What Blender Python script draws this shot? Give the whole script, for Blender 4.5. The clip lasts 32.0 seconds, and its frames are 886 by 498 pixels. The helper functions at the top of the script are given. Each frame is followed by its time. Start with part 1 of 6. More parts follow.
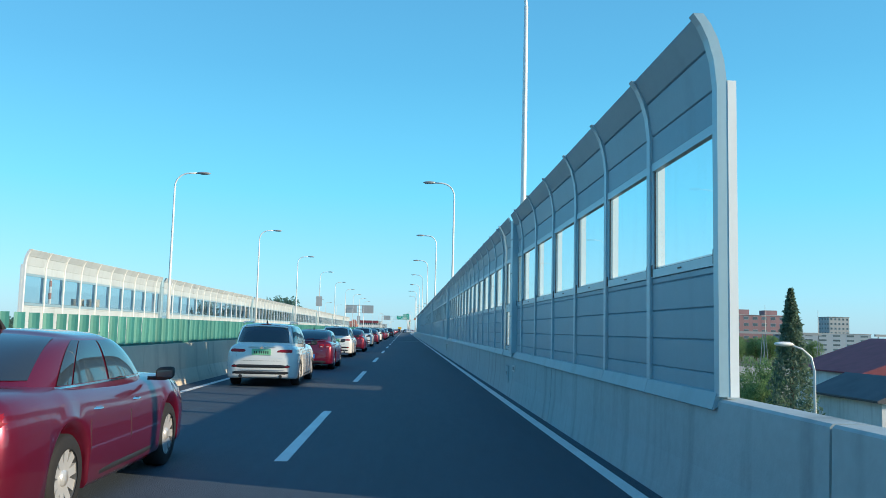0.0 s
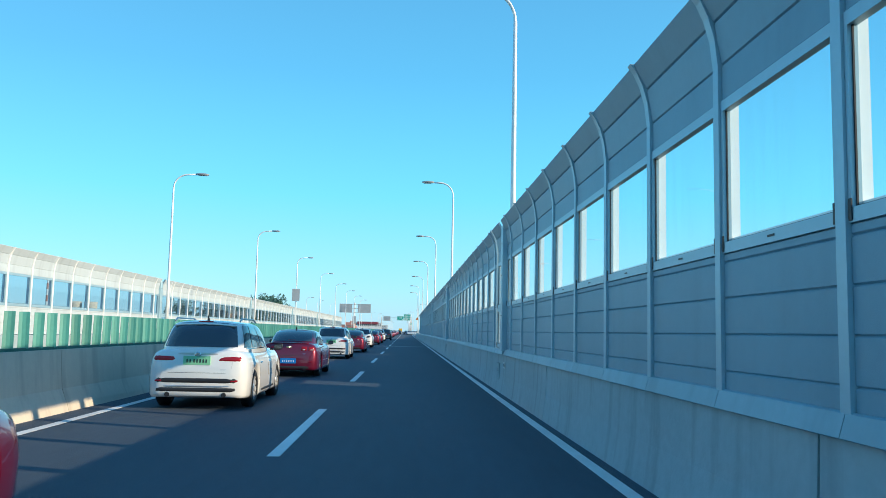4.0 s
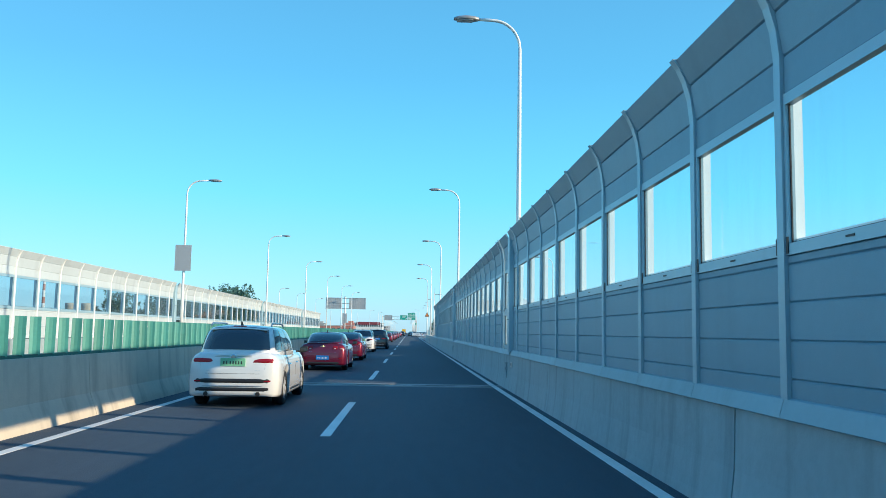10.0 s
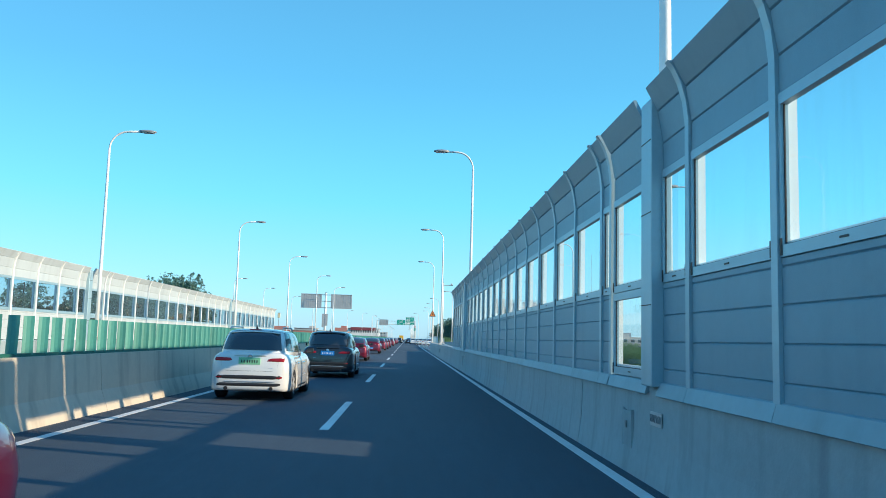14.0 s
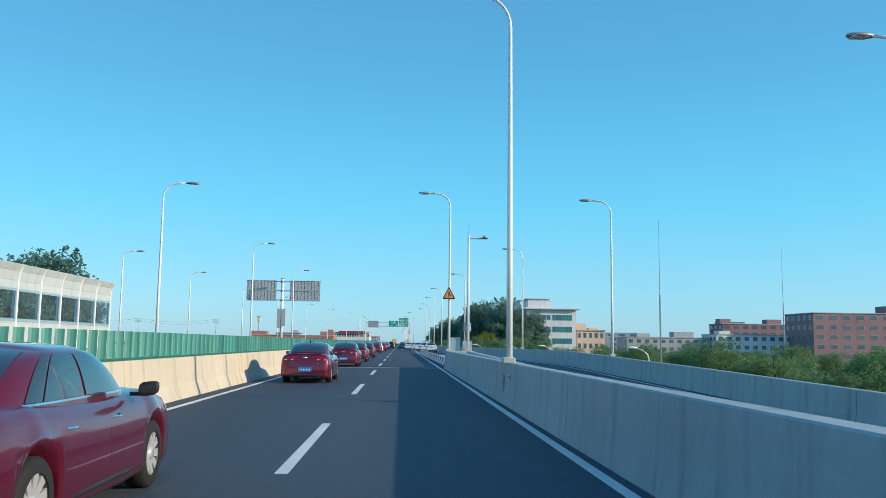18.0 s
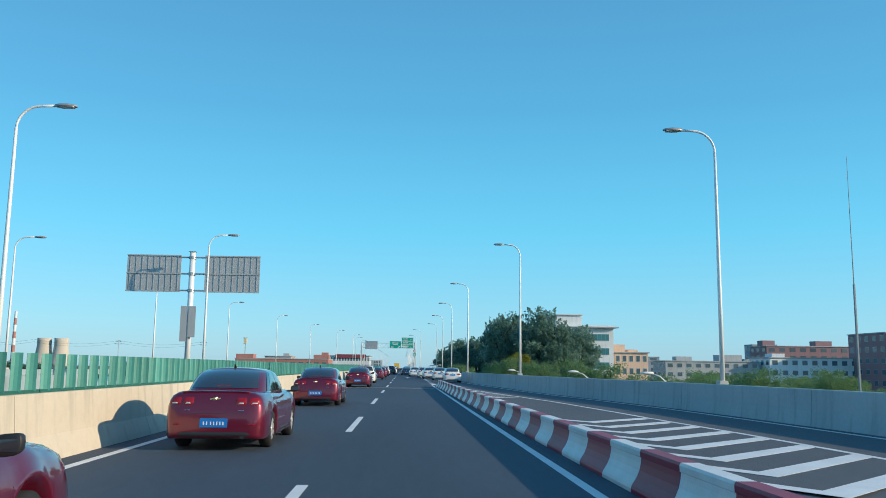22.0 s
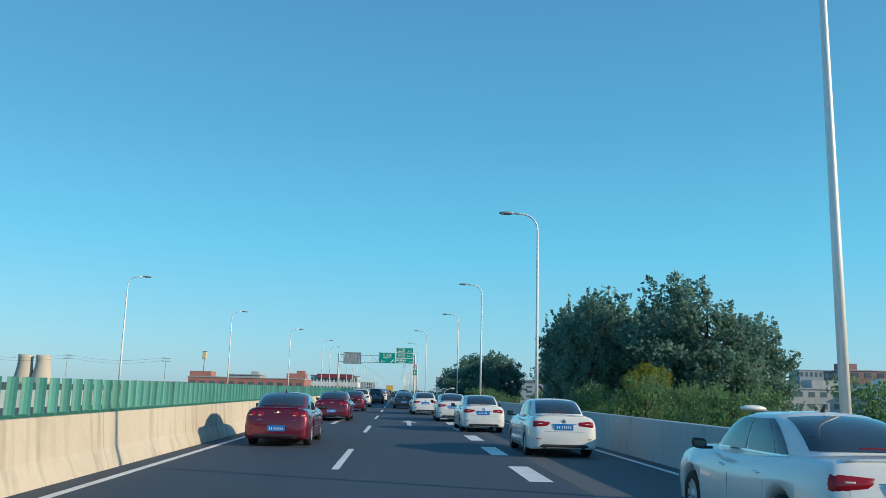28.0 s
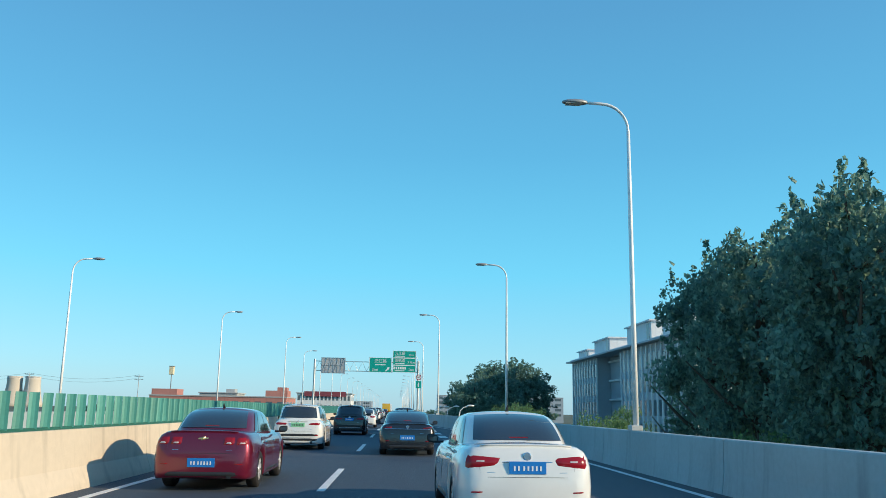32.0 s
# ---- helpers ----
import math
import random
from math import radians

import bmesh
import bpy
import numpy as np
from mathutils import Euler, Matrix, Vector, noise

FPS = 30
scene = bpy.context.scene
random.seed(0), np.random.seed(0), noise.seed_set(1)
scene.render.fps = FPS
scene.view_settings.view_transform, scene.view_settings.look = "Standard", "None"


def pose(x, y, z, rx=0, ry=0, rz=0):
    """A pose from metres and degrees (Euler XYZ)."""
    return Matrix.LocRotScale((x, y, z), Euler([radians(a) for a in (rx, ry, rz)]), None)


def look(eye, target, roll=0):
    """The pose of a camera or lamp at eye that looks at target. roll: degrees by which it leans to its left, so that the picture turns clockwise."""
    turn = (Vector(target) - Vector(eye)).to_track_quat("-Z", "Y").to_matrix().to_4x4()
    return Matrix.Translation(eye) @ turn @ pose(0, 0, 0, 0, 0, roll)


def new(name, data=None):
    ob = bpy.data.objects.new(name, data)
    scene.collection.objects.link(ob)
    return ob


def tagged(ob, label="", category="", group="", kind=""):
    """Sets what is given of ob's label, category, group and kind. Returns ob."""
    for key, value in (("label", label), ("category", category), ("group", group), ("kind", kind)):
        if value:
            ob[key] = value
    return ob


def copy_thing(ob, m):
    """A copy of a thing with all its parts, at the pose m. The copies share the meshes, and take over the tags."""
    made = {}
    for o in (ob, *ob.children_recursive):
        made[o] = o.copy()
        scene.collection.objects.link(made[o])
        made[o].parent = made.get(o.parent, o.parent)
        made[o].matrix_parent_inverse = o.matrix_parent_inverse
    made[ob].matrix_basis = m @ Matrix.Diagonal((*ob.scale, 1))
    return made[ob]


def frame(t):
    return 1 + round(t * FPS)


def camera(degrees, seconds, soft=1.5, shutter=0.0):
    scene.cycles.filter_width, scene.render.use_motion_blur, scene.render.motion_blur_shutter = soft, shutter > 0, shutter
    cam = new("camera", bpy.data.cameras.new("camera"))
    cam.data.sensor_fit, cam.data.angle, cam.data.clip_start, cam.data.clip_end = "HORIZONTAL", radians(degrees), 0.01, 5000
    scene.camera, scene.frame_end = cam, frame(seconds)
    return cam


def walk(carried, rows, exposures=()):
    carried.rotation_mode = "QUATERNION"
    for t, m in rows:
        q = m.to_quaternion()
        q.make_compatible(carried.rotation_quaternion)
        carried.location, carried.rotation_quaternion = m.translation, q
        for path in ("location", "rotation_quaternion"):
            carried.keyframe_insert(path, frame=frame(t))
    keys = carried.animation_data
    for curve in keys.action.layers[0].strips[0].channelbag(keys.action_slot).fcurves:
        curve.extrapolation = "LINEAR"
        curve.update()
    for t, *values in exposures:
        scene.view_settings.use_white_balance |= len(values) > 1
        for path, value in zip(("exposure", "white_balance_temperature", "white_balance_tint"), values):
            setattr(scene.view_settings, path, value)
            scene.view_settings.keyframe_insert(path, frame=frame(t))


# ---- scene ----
cam = camera(56.5, 32.0, soft=0.5)
PATH = [
    (0, (-0.48, 2.404, 1.538), (-0.392, 4.392, 1.734), 1.4),
    (0.5, (-0.483, 5.716, 1.509), (-0.397, 7.705, 1.706), 1.2),
    (1, (-0.481, 8.94, 1.542), (-0.394, 10.928, 1.742), 1.3),
    (1.5, (-0.46, 12.064, 1.469), (-0.374, 14.052, 1.67), 1.2),
    (2, (-0.458, 15.426, 1.436), (-0.369, 17.415, 1.631), 1.3),
    (2.5, (-0.461, 19.002, 1.444), (-0.37, 20.99, 1.643), 1.3),
    (3, (-0.431, 22.788, 1.502), (-0.343, 24.776, 1.7), 0.8),
    (3.5, (-0.373, 26.759, 1.492), (-0.289, 28.747, 1.692), 1.2),
    (5.5, (-0.332, 44.067, 1.481), (-0.243, 46.056, 1.677), 1.2),
    (6, (-0.335, 48.565, 1.511), (-0.24, 50.553, 1.71), 1.4),
    (6.5, (-0.32, 53.097, 1.477), (-0.227, 55.085, 1.675), 1.5),
    (7, (-0.32, 57.81, 1.494), (-0.227, 59.798, 1.696), 1.4),
    (7.5, (-0.34, 62.447, 1.491), (-0.257, 64.435, 1.693), 1.2),
    (8, (-0.38, 66.881, 1.484), (-0.303, 68.87, 1.684), 1),
    (8.5, (-0.43, 71.395, 1.492), (-0.357, 73.383, 1.691), 1.2),
    (9, (-0.5, 75.994, 1.5), (-0.425, 77.983, 1.699), 1.3),
    (9.5, (-0.576, 80.733, 1.503), (-0.501, 82.721, 1.704), 1.2),
    (10, (-0.67, 85.594, 1.527), (-0.592, 87.582, 1.728), 1),
    (10.5, (-0.698, 90.726, 1.497), (-0.62, 92.714, 1.699), 0.9),
    (11, (-0.698, 95.926, 1.496), (-0.623, 97.915, 1.7), 1.4),
    (11.5, (-0.69, 101.297, 1.541), (-0.609, 103.285, 1.741), 1),
    (12, (-0.66, 106.626, 1.564), (-0.575, 108.615, 1.764), 1),
    (12.5, (-0.68, 111.812, 1.53), (-0.593, 113.799, 1.738), 1.5),
    (13, (-0.657, 116.931, 1.487), (-0.572, 118.918, 1.701), 1.4),
    (13.5, (-0.6, 122.063, 1.456), (-0.518, 124.05, 1.673), 1.5),
    (14, (-0.58, 127.369, 1.476), (-0.5, 129.356, 1.694), 1.6),
    (14.5, (-0.56, 132.958, 1.558), (-0.477, 134.945, 1.776), 1.7),
    (16.5, (-0.548, 156.167, 1.505), (-0.453, 158.153, 1.722), 1.1),
    (17, (-0.541, 162.156, 1.514), (-0.443, 164.141, 1.735), 1.1),
    (17.5, (-0.523, 168.217, 1.485), (-0.425, 170.202, 1.708), 0.7),
    (18, (-0.519, 174.311, 1.497), (-0.421, 176.295, 1.723), 0.7),
    (18.5, (-0.517, 180.431, 1.522), (-0.416, 182.415, 1.75), 0.6),
    (19, (-0.501, 186.47, 1.495), (-0.4, 188.454, 1.726), 0.7),
    (19.5, (-0.521, 192.513, 1.542), (-0.42, 194.496, 1.778), 0.5),
    (20, (-0.562, 198.403, 1.52), (-0.463, 200.386, 1.767), 0.7),
    (20.5, (-0.571, 204.301, 1.509), (-0.478, 206.282, 1.772), 0.7),
    (21, (-0.588, 210.133, 1.499), (-0.498, 212.112, 1.771), 0.4),
    (21.5, (-0.591, 216.005, 1.492), (-0.503, 217.983, 1.773), 0.7),
    (22, (-0.581, 222.066, 1.516), (-0.492, 224.043, 1.8), 0.7),
    (22.5, (-0.614, 228.301, 1.522), (-0.524, 230.278, 1.808), 0.8),
    (23, (-0.643, 234.639, 1.523), (-0.549, 236.616, 1.811), 0.9),
    (23.5, (-0.659, 241.119, 1.542), (-0.561, 243.096, 1.83), 0.9),
    (24, (-0.659, 247.694, 1.536), (-0.556, 249.671, 1.824), 0.8),
    (24.5, (-0.631, 254.248, 1.504), (-0.528, 256.224, 1.794), 0.9),
    (25, (-0.603, 260.614, 1.478), (-0.5, 262.588, 1.778), 0.8),
    (25.5, (-0.583, 266.828, 1.526), (-0.481, 268.801, 1.833), 0.8),
    (27.5, (-0.611, 291.457, 1.56), (-0.515, 293.427, 1.897), 1.5),
    (28, (-0.62, 297.453, 1.614), (-0.525, 299.421, 1.953), 1.5),
    (28.5, (-0.618, 303.398, 1.528), (-0.522, 305.366, 1.873), 1.5),
    (29, (-0.626, 309.386, 1.481), (-0.527, 311.352, 1.833), 1.5),
    (29.5, (-0.619, 315.552, 1.503), (-0.517, 317.517, 1.859), 1.4),
    (30, (-0.545, 321.612, 1.556), (-0.444, 323.577, 1.918), 1.1),
    (30.5, (-0.493, 327.328, 1.523), (-0.391, 329.29, 1.896), 1),
    (31, (-0.474, 332.734, 1.522), (-0.369, 334.696, 1.894), 0.9),
    (31.5, (-0.488, 337.844, 1.517), (-0.383, 339.807, 1.89), 0.9),
    (32, (-0.486, 342.761, 1.489), (-0.387, 344.721, 1.872), 1),
]
walk(cam, [(t, look(eye, target, roll)) for t, eye, target, roll in PATH],
     exposures=[(0.0, 0.0, 6150, 7), (1.2, 0.12, 6050, 7), (16.8, 0.12, 6050, 7), (18.2, -0.2, 6100, 7), (25.0, -0.24, 6150, 7), (27.5, -0.36, 6200, 7), (30.5, -0.32, 6250, 7), (32.0, -0.12, 6300, 7)])

# ---- light ----
SUN_EL, SUN_AZ = radians(19.6), radians(111)  # azimuth clockwise from +y
world = bpy.data.worlds.new("world")
scene.world = world
world.use_nodes = True
wn = world.node_tree.nodes
wl = world.node_tree.links
sky = wn.new("ShaderNodeTexSky")
sky.sky_type = "NISHITA"
sky.sun_disc = False
sky.sun_elevation = SUN_EL
sky.sun_rotation = SUN_AZ
sky.air_density = 1.0
sky.dust_density = 0.5
sky.ozone_density = 3.0
# clear morning air: deep cyan overhead, paler and hazier towards the horizon
wtc = wn.new("ShaderNodeTexCoord")
wsep = wn.new("ShaderNodeSeparateXYZ")
wl.new(wtc.outputs["Generated"], wsep.inputs[0])
air = wn.new("ShaderNodeValToRGB")
air.color_ramp.elements[0].position = 0.0
air.color_ramp.elements[0].color = (0.29, 0.53, 0.67, 1)
air.color_ramp.elements[1].position = 1.0
air.color_ramp.elements[1].color = (0.04, 0.20, 0.48, 1)
for p, c in ((0.05, (0.225, 0.58, 0.75)), (0.16, (0.11, 0.565, 0.79)), (0.30, (0.08, 0.41, 0.655)), (0.45, (0.075, 0.315, 0.55))):
    air.color_ramp.elements.new(p).color = (*c, 1)
wl.new(wsep.outputs[2], air.inputs[0])
wscale = wn.new("ShaderNodeVectorMath")
wscale.operation = "SCALE"
wscale.inputs["Scale"].default_value = 0.055
wl.new(sky.outputs[0], wscale.inputs[0])
wadd = wn.new("ShaderNodeVectorMath")
wadd.operation = "ADD"
wl.new(air.outputs[0], wadd.inputs[0])
wl.new(wscale.outputs[0], wadd.inputs[1])
wn["Background"].inputs["Strength"].default_value = 1.0
wl.new(wadd.outputs[0], wn["Background"].inputs["Color"])
sun_data = bpy.data.lights.new("sun", "SUN")
sun_data.energy = 5.4
sun_data.angle = radians(0.6)
sun_data.color = (1.0, 0.79, 0.53)
sun = new("sun", sun_data)
to_sun = Vector((math.sin(SUN_AZ) * math.cos(SUN_EL), math.cos(SUN_AZ) * math.cos(SUN_EL), math.sin(SUN_EL)))
sun.matrix_world = look(to_sun * 300, (0, 0, 0))


# ---- materials ----
MATS = {}


def mat(name, color, rough=0.6, metal=0.0, vary=0.12, scale=3.0, bump=0.0, bump_scale=60.0, stretch=(1, 1, 1), each=0.0, coat=0.0, streak=0.0):
    """A surface with mottling at two scales, fine relief, streaks and a shade of its own per object."""
    if name in MATS:
        return MATS[name]
    m = bpy.data.materials.new(name)
    m.use_nodes = True
    n, l = m.node_tree.nodes, m.node_tree.links
    b = n["Principled BSDF"]
    b.inputs["Roughness"].default_value = rough
    b.inputs["Metallic"].default_value = metal
    b.inputs["Coat Weight"].default_value = coat
    b.inputs["Coat Roughness"].default_value = 0.05
    tc = n.new("ShaderNodeTexCoord")
    geo = n.new("ShaderNodeNewGeometry")
    mp = n.new("ShaderNodeMapping")
    mp.inputs["Scale"].default_value = stretch
    l.new(geo.outputs["Position"], mp.inputs["Vector"])
    big = n.new("ShaderNodeTexNoise")
    big.inputs["Scale"].default_value = scale * 0.25
    big.inputs["Detail"].default_value = 4
    small = n.new("ShaderNodeTexNoise")
    small.inputs["Scale"].default_value = scale * 6
    small.inputs["Detail"].default_value = 3
    l.new(mp.outputs[0], big.inputs["Vector"])
    l.new(mp.outputs[0], small.inputs["Vector"])
    add = n.new("ShaderNodeMath")
    add.operation = "MULTIPLY_ADD"
    l.new(small.outputs[0], add.inputs[0])
    add.inputs[1].default_value = 0.5
    l.new(big.outputs[0], add.inputs[2])
    ramp = n.new("ShaderNodeMapRange")
    ramp.inputs[1].default_value, ramp.inputs[2].default_value = 0.45, 1.05
    ramp.inputs[3].default_value, ramp.inputs[4].default_value = 1 - vary, 1 + vary
    l.new(add.outputs[0], ramp.inputs[0])
    value = ramp.outputs[0]
    if streak:
        sm = n.new("ShaderNodeMapping")
        sm.inputs["Scale"].default_value = (1.5, 1.5, 0.13)
        l.new(geo.outputs["Position"], sm.inputs["Vector"])
        sn = n.new("ShaderNodeTexNoise")
        sn.inputs["Scale"].default_value = 1.6
        sn.inputs["Detail"].default_value = 5
        l.new(sm.outputs[0], sn.inputs["Vector"])
        sr = n.new("ShaderNodeMapRange")
        sr.inputs[1].default_value, sr.inputs[2].default_value = 0.52, 0.72
        sr.inputs[3].default_value, sr.inputs[4].default_value = 1.0, 1 - streak
        l.new(sn.outputs[0], sr.inputs[0])
        mul = n.new("ShaderNodeMath")
        mul.operation = "MULTIPLY"
        l.new(value, mul.inputs[0])
        l.new(sr.outputs[0], mul.inputs[1])
        value = mul.outputs[0]
    if each:
        info = n.new("ShaderNodeObjectInfo")
        er = n.new("ShaderNodeMapRange")
        er.inputs[3].default_value, er.inputs[4].default_value = 1 - each, 1 + each
        l.new(info.outputs["Random"], er.inputs[0])
        mul = n.new("ShaderNodeMath")
        mul.operation = "MULTIPLY"
        l.new(value, mul.inputs[0])
        l.new(er.outputs[0], mul.inputs[1])
        value = mul.outputs[0]
    mix = n.new("ShaderNodeVectorMath")
    mix.operation = "SCALE"
    mix.inputs[0].default_value = color
    l.new(value, mix.inputs["Scale"])
    l.new(mix.outputs[0], b.inputs["Base Color"])
    if bump:
        bn = n.new("ShaderNodeTexNoise")
        bn.inputs["Scale"].default_value = bump_scale
        bn.inputs["Detail"].default_value = 3
        l.new(geo.outputs["Position"], bn.inputs["Vector"])
        bp = n.new("ShaderNodeBump")
        bp.inputs["Strength"].default_value = bump
        bp.inputs["Distance"].default_value = 0.02
        l.new(bn.outputs[0], bp.inputs["Height"])
        l.new(bp.outputs[0], b.inputs["Normal"])
    MATS[name] = m
    return m


def glass(name, color=(0.9, 0.95, 0.97), rough=0.02, clear=0.85):
    """A thin pane: mostly clear, with mirror gloss and a film of dust."""
    m = bpy.data.materials.new(name)
    m.use_nodes = True
    n, l = m.node_tree.nodes, m.node_tree.links
    n.remove(n["Principled BSDF"])
    tr = n.new("ShaderNodeBsdfTransparent")
    tr.inputs["Color"].default_value = (*color, 1)
    gl = n.new("ShaderNodeBsdfGlossy")
    gl.inputs["Roughness"].default_value = rough
    df = n.new("ShaderNodeBsdfDiffuse")
    df.inputs["Color"].default_value = (0.6, 0.62, 0.6, 1)
    lw = n.new("ShaderNodeLayerWeight")
    pw = n.new("ShaderNodeMath")
    pw.operation = "POWER"
    l.new(lw.outputs["Facing"], pw.inputs[0])
    pw.inputs[1].default_value = 5.0
    fr = n.new("ShaderNodeMath")
    fr.operation = "MULTIPLY_ADD"
    l.new(pw.outputs[0], fr.inputs[0])
    fr.inputs[1].default_value, fr.inputs[2].default_value = 0.7, 0.04
    a = n.new("ShaderNodeMixShader")
    a.inputs[0].default_value = 1 - clear
    l.new(tr.outputs[0], a.inputs[1])
    l.new(df.outputs[0], a.inputs[2])
    geo = n.new("ShaderNodeNewGeometry")
    mp = n.new("ShaderNodeMapping")
    mp.inputs["Scale"].default_value = (6, 6, 0.5)
    l.new(geo.outputs["Position"], mp.inputs["Vector"])
    nz = n.new("ShaderNodeTexNoise")
    nz.inputs["Scale"].default_value = 1.2
    nz.inputs["Detail"].default_value = 5
    l.new(mp.outputs[0], nz.inputs["Vector"])
    mr = n.new("ShaderNodeMapRange")
    mr.inputs[1].default_value, mr.inputs[2].default_value = 0.45, 0.75
    mr.inputs[3].default_value, mr.inputs[4].default_value = (1 - clear) * 0.5, (1 - clear) * 1.8
    l.new(nz.outputs[0], mr.inputs[0])
    l.new(mr.outputs[0], a.inputs[0])
    c = n.new("ShaderNodeMixShader")
    l.new(fr.outputs[0], c.inputs[0])
    l.new(a.outputs[0], c.inputs[1])
    l.new(gl.outputs[0], c.inputs[2])
    l.new(c.outputs[0], n["Material Output"].inputs[0])
    return m


def glow(name, color, power):
    m = bpy.data.materials.new(name)
    m.use_nodes = True
    b = m.node_tree.nodes["Principled BSDF"]
    b.inputs["Base Color"].default_value = (*color, 1)
    b.inputs["Emission Color"].default_value = (*color, 1)
    b.inputs["Emission Strength"].default_value = power
    b.inputs["Roughness"].default_value = 0.15
    return m


ASPHALT = mat("asphalt", (0.047, 0.067, 0.092), 0.75, vary=0.22, scale=1.2, bump=0.5, bump_scale=90, stretch=(1, 0.12, 1))
RAMP_ASPHALT = mat("ramp_asphalt", (0.095, 0.102, 0.112), 0.8, vary=0.18, scale=1.2, bump=0.5, bump_scale=90, stretch=(1, 0.15, 1))
# parapet concrete: the blue of sky-lit shade is mixed into its base colour
SHADE_BLUE_CONCRETE = mat("concrete", (0.345, 0.415, 0.435), 0.8, vary=0.14, scale=1.5, bump=0.15, bump_scale=30, streak=0.3)
# median concrete: warmer and paler, with the sunlight on it in the colour
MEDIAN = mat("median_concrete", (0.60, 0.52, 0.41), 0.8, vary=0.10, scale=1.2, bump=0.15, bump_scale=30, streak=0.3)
COPING = mat("coping_concrete", (0.5, 0.49, 0.46), 0.85, vary=0.12, scale=2.0, bump=0.15)
JOINT = mat("joint_gap", (0.03, 0.03, 0.03), 0.9)
JOINT_CONCRETE = mat("joint_concrete", (0.17, 0.18, 0.19), 0.8, vary=0.3, scale=9, bump=0.3)
STEEL = mat("joint_steel", (0.32, 0.33, 0.34), 0.45, 0.8, vary=0.2, scale=6, bump=0.2)
PAINT = mat("road_paint", (0.72, 0.72, 0.7), 0.6, vary=0.16, scale=4, bump=0.2)
# right barrier: shade and reflected sky blue are mixed into the panel colour
SHADED_PANEL = mat("barrier_panel_shaded", (0.205, 0.330, 0.405), 0.5, 0.15, vary=0.06, scale=2, bump=0.12, bump_scale=140, each=0.05, streak=0.08)
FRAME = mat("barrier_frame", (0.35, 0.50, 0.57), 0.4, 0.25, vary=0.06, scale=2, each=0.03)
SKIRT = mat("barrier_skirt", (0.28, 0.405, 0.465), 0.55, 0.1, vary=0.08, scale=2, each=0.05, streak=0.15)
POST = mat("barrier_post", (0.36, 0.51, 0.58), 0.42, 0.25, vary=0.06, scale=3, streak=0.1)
# left barrier: the same panels paler, with the sun put into the colour
SUNLIT_PANEL = mat("sunlit_panel", (0.54, 0.59, 0.60), 0.55, 0.05, vary=0.06, scale=2, each=0.04, streak=0.12)
LAMP_WHITE = mat("lamp_paint", (0.84, 0.84, 0.82), 0.4, 0.1, vary=0.05, scale=2)
# outer post half and sill: the sunlight on them is in this whiter colour
SUNLIT_STEEL = mat("sunlit_steel_white", (0.88, 0.89, 0.88), 0.35, 0.0, vary=0.04, scale=2, streak=0.08)
LAMP_GREY = mat("lamp_shell", (0.33, 0.34, 0.35), 0.45, 0.3, vary=0.05)
LENS = mat("lamp_lens", (0.55, 0.56, 0.55), 0.15, 0.0, vary=0.02)
GREEN = mat("anti_glare_green", (0.075, 0.29, 0.245), 0.45, 0.0, vary=0.15, scale=3, each=0.12, streak=0.25)
GREEN_DARK = mat("fence_rail_green", (0.02, 0.12, 0.09), 0.5, 0.0, vary=0.1, scale=3)
RED_PAINT = mat("barrier_red", (0.27, 0.018, 0.045), 0.5, 0.0, vary=0.2, scale=5, each=0.08)
WHITE_PAINT = mat("barrier_white", (0.68, 0.68, 0.66), 0.5, 0.0, vary=0.14, scale=5, each=0.05)
BOARD_BACK = mat("sign_back", (0.45, 0.46, 0.47), 0.5, 0.2, vary=0.08, scale=3)
GALV = mat("galvanised_steel", (0.48, 0.49, 0.5), 0.4, 0.7, vary=0.1, scale=4)
SIGN_GREEN = mat("sign_green", (0.0, 0.33, 0.27), 0.5, vary=0.04)
SIGN_WHITE = mat("sign_white", (0.8, 0.8, 0.8), 0.5, vary=0.02)
SIGN_ORANGE = mat("sign_orange", (0.80, 0.27, 0.06), 0.5, vary=0.04)
SIGN_BLACK = mat("sign_black", (0.02, 0.02, 0.025), 0.5, vary=0.02)
SIGN_BLUE = mat("plate_blue", (0.012, 0.19, 0.58), 0.4, vary=0.03)
PLATE_GREEN = mat("plate_green", (0.25, 0.6, 0.35), 0.4, vary=0.03)
CABINET = mat("cabinet_grey", (0.52, 0.53, 0.53), 0.45, 0.2, vary=0.05)
BARRIER_GLASS = glass("barrier_glass", (0.9, 0.97, 0.98), 0.02, 0.965)
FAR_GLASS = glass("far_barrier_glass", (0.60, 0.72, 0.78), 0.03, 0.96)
SOIL = mat("ground_soil", (0.10, 0.11, 0.07), 0.95, vary=0.35, scale=0.08, bump=0.1)
BARK = mat("bark", (0.10, 0.08, 0.06), 0.9, vary=0.25, scale=5, bump=0.4)
TYRE = mat("tyre", (0.015, 0.015, 0.016), 0.8, vary=0.1)
RIM = mat("alloy_rim", (0.60, 0.61, 0.62), 0.3, 0.4, vary=0.04)
CHROME = mat("chrome", (0.75, 0.76, 0.78), 0.12, 1.0, vary=0.02)
TRIM = mat("black_trim", (0.02, 0.02, 0.022), 0.5, vary=0.08)
CAR_GLASS = mat("car_glass", (0.03, 0.038, 0.045), 0.04, 0.0, vary=0.02, coat=1.0)
TAIL_RED = glow("tail_lamp_red", (0.26, 0.008, 0.016), 0.06)
BRAKE_RED = glow("brake_lamp_lit", (0.8, 0.03, 0.03), 0.4)
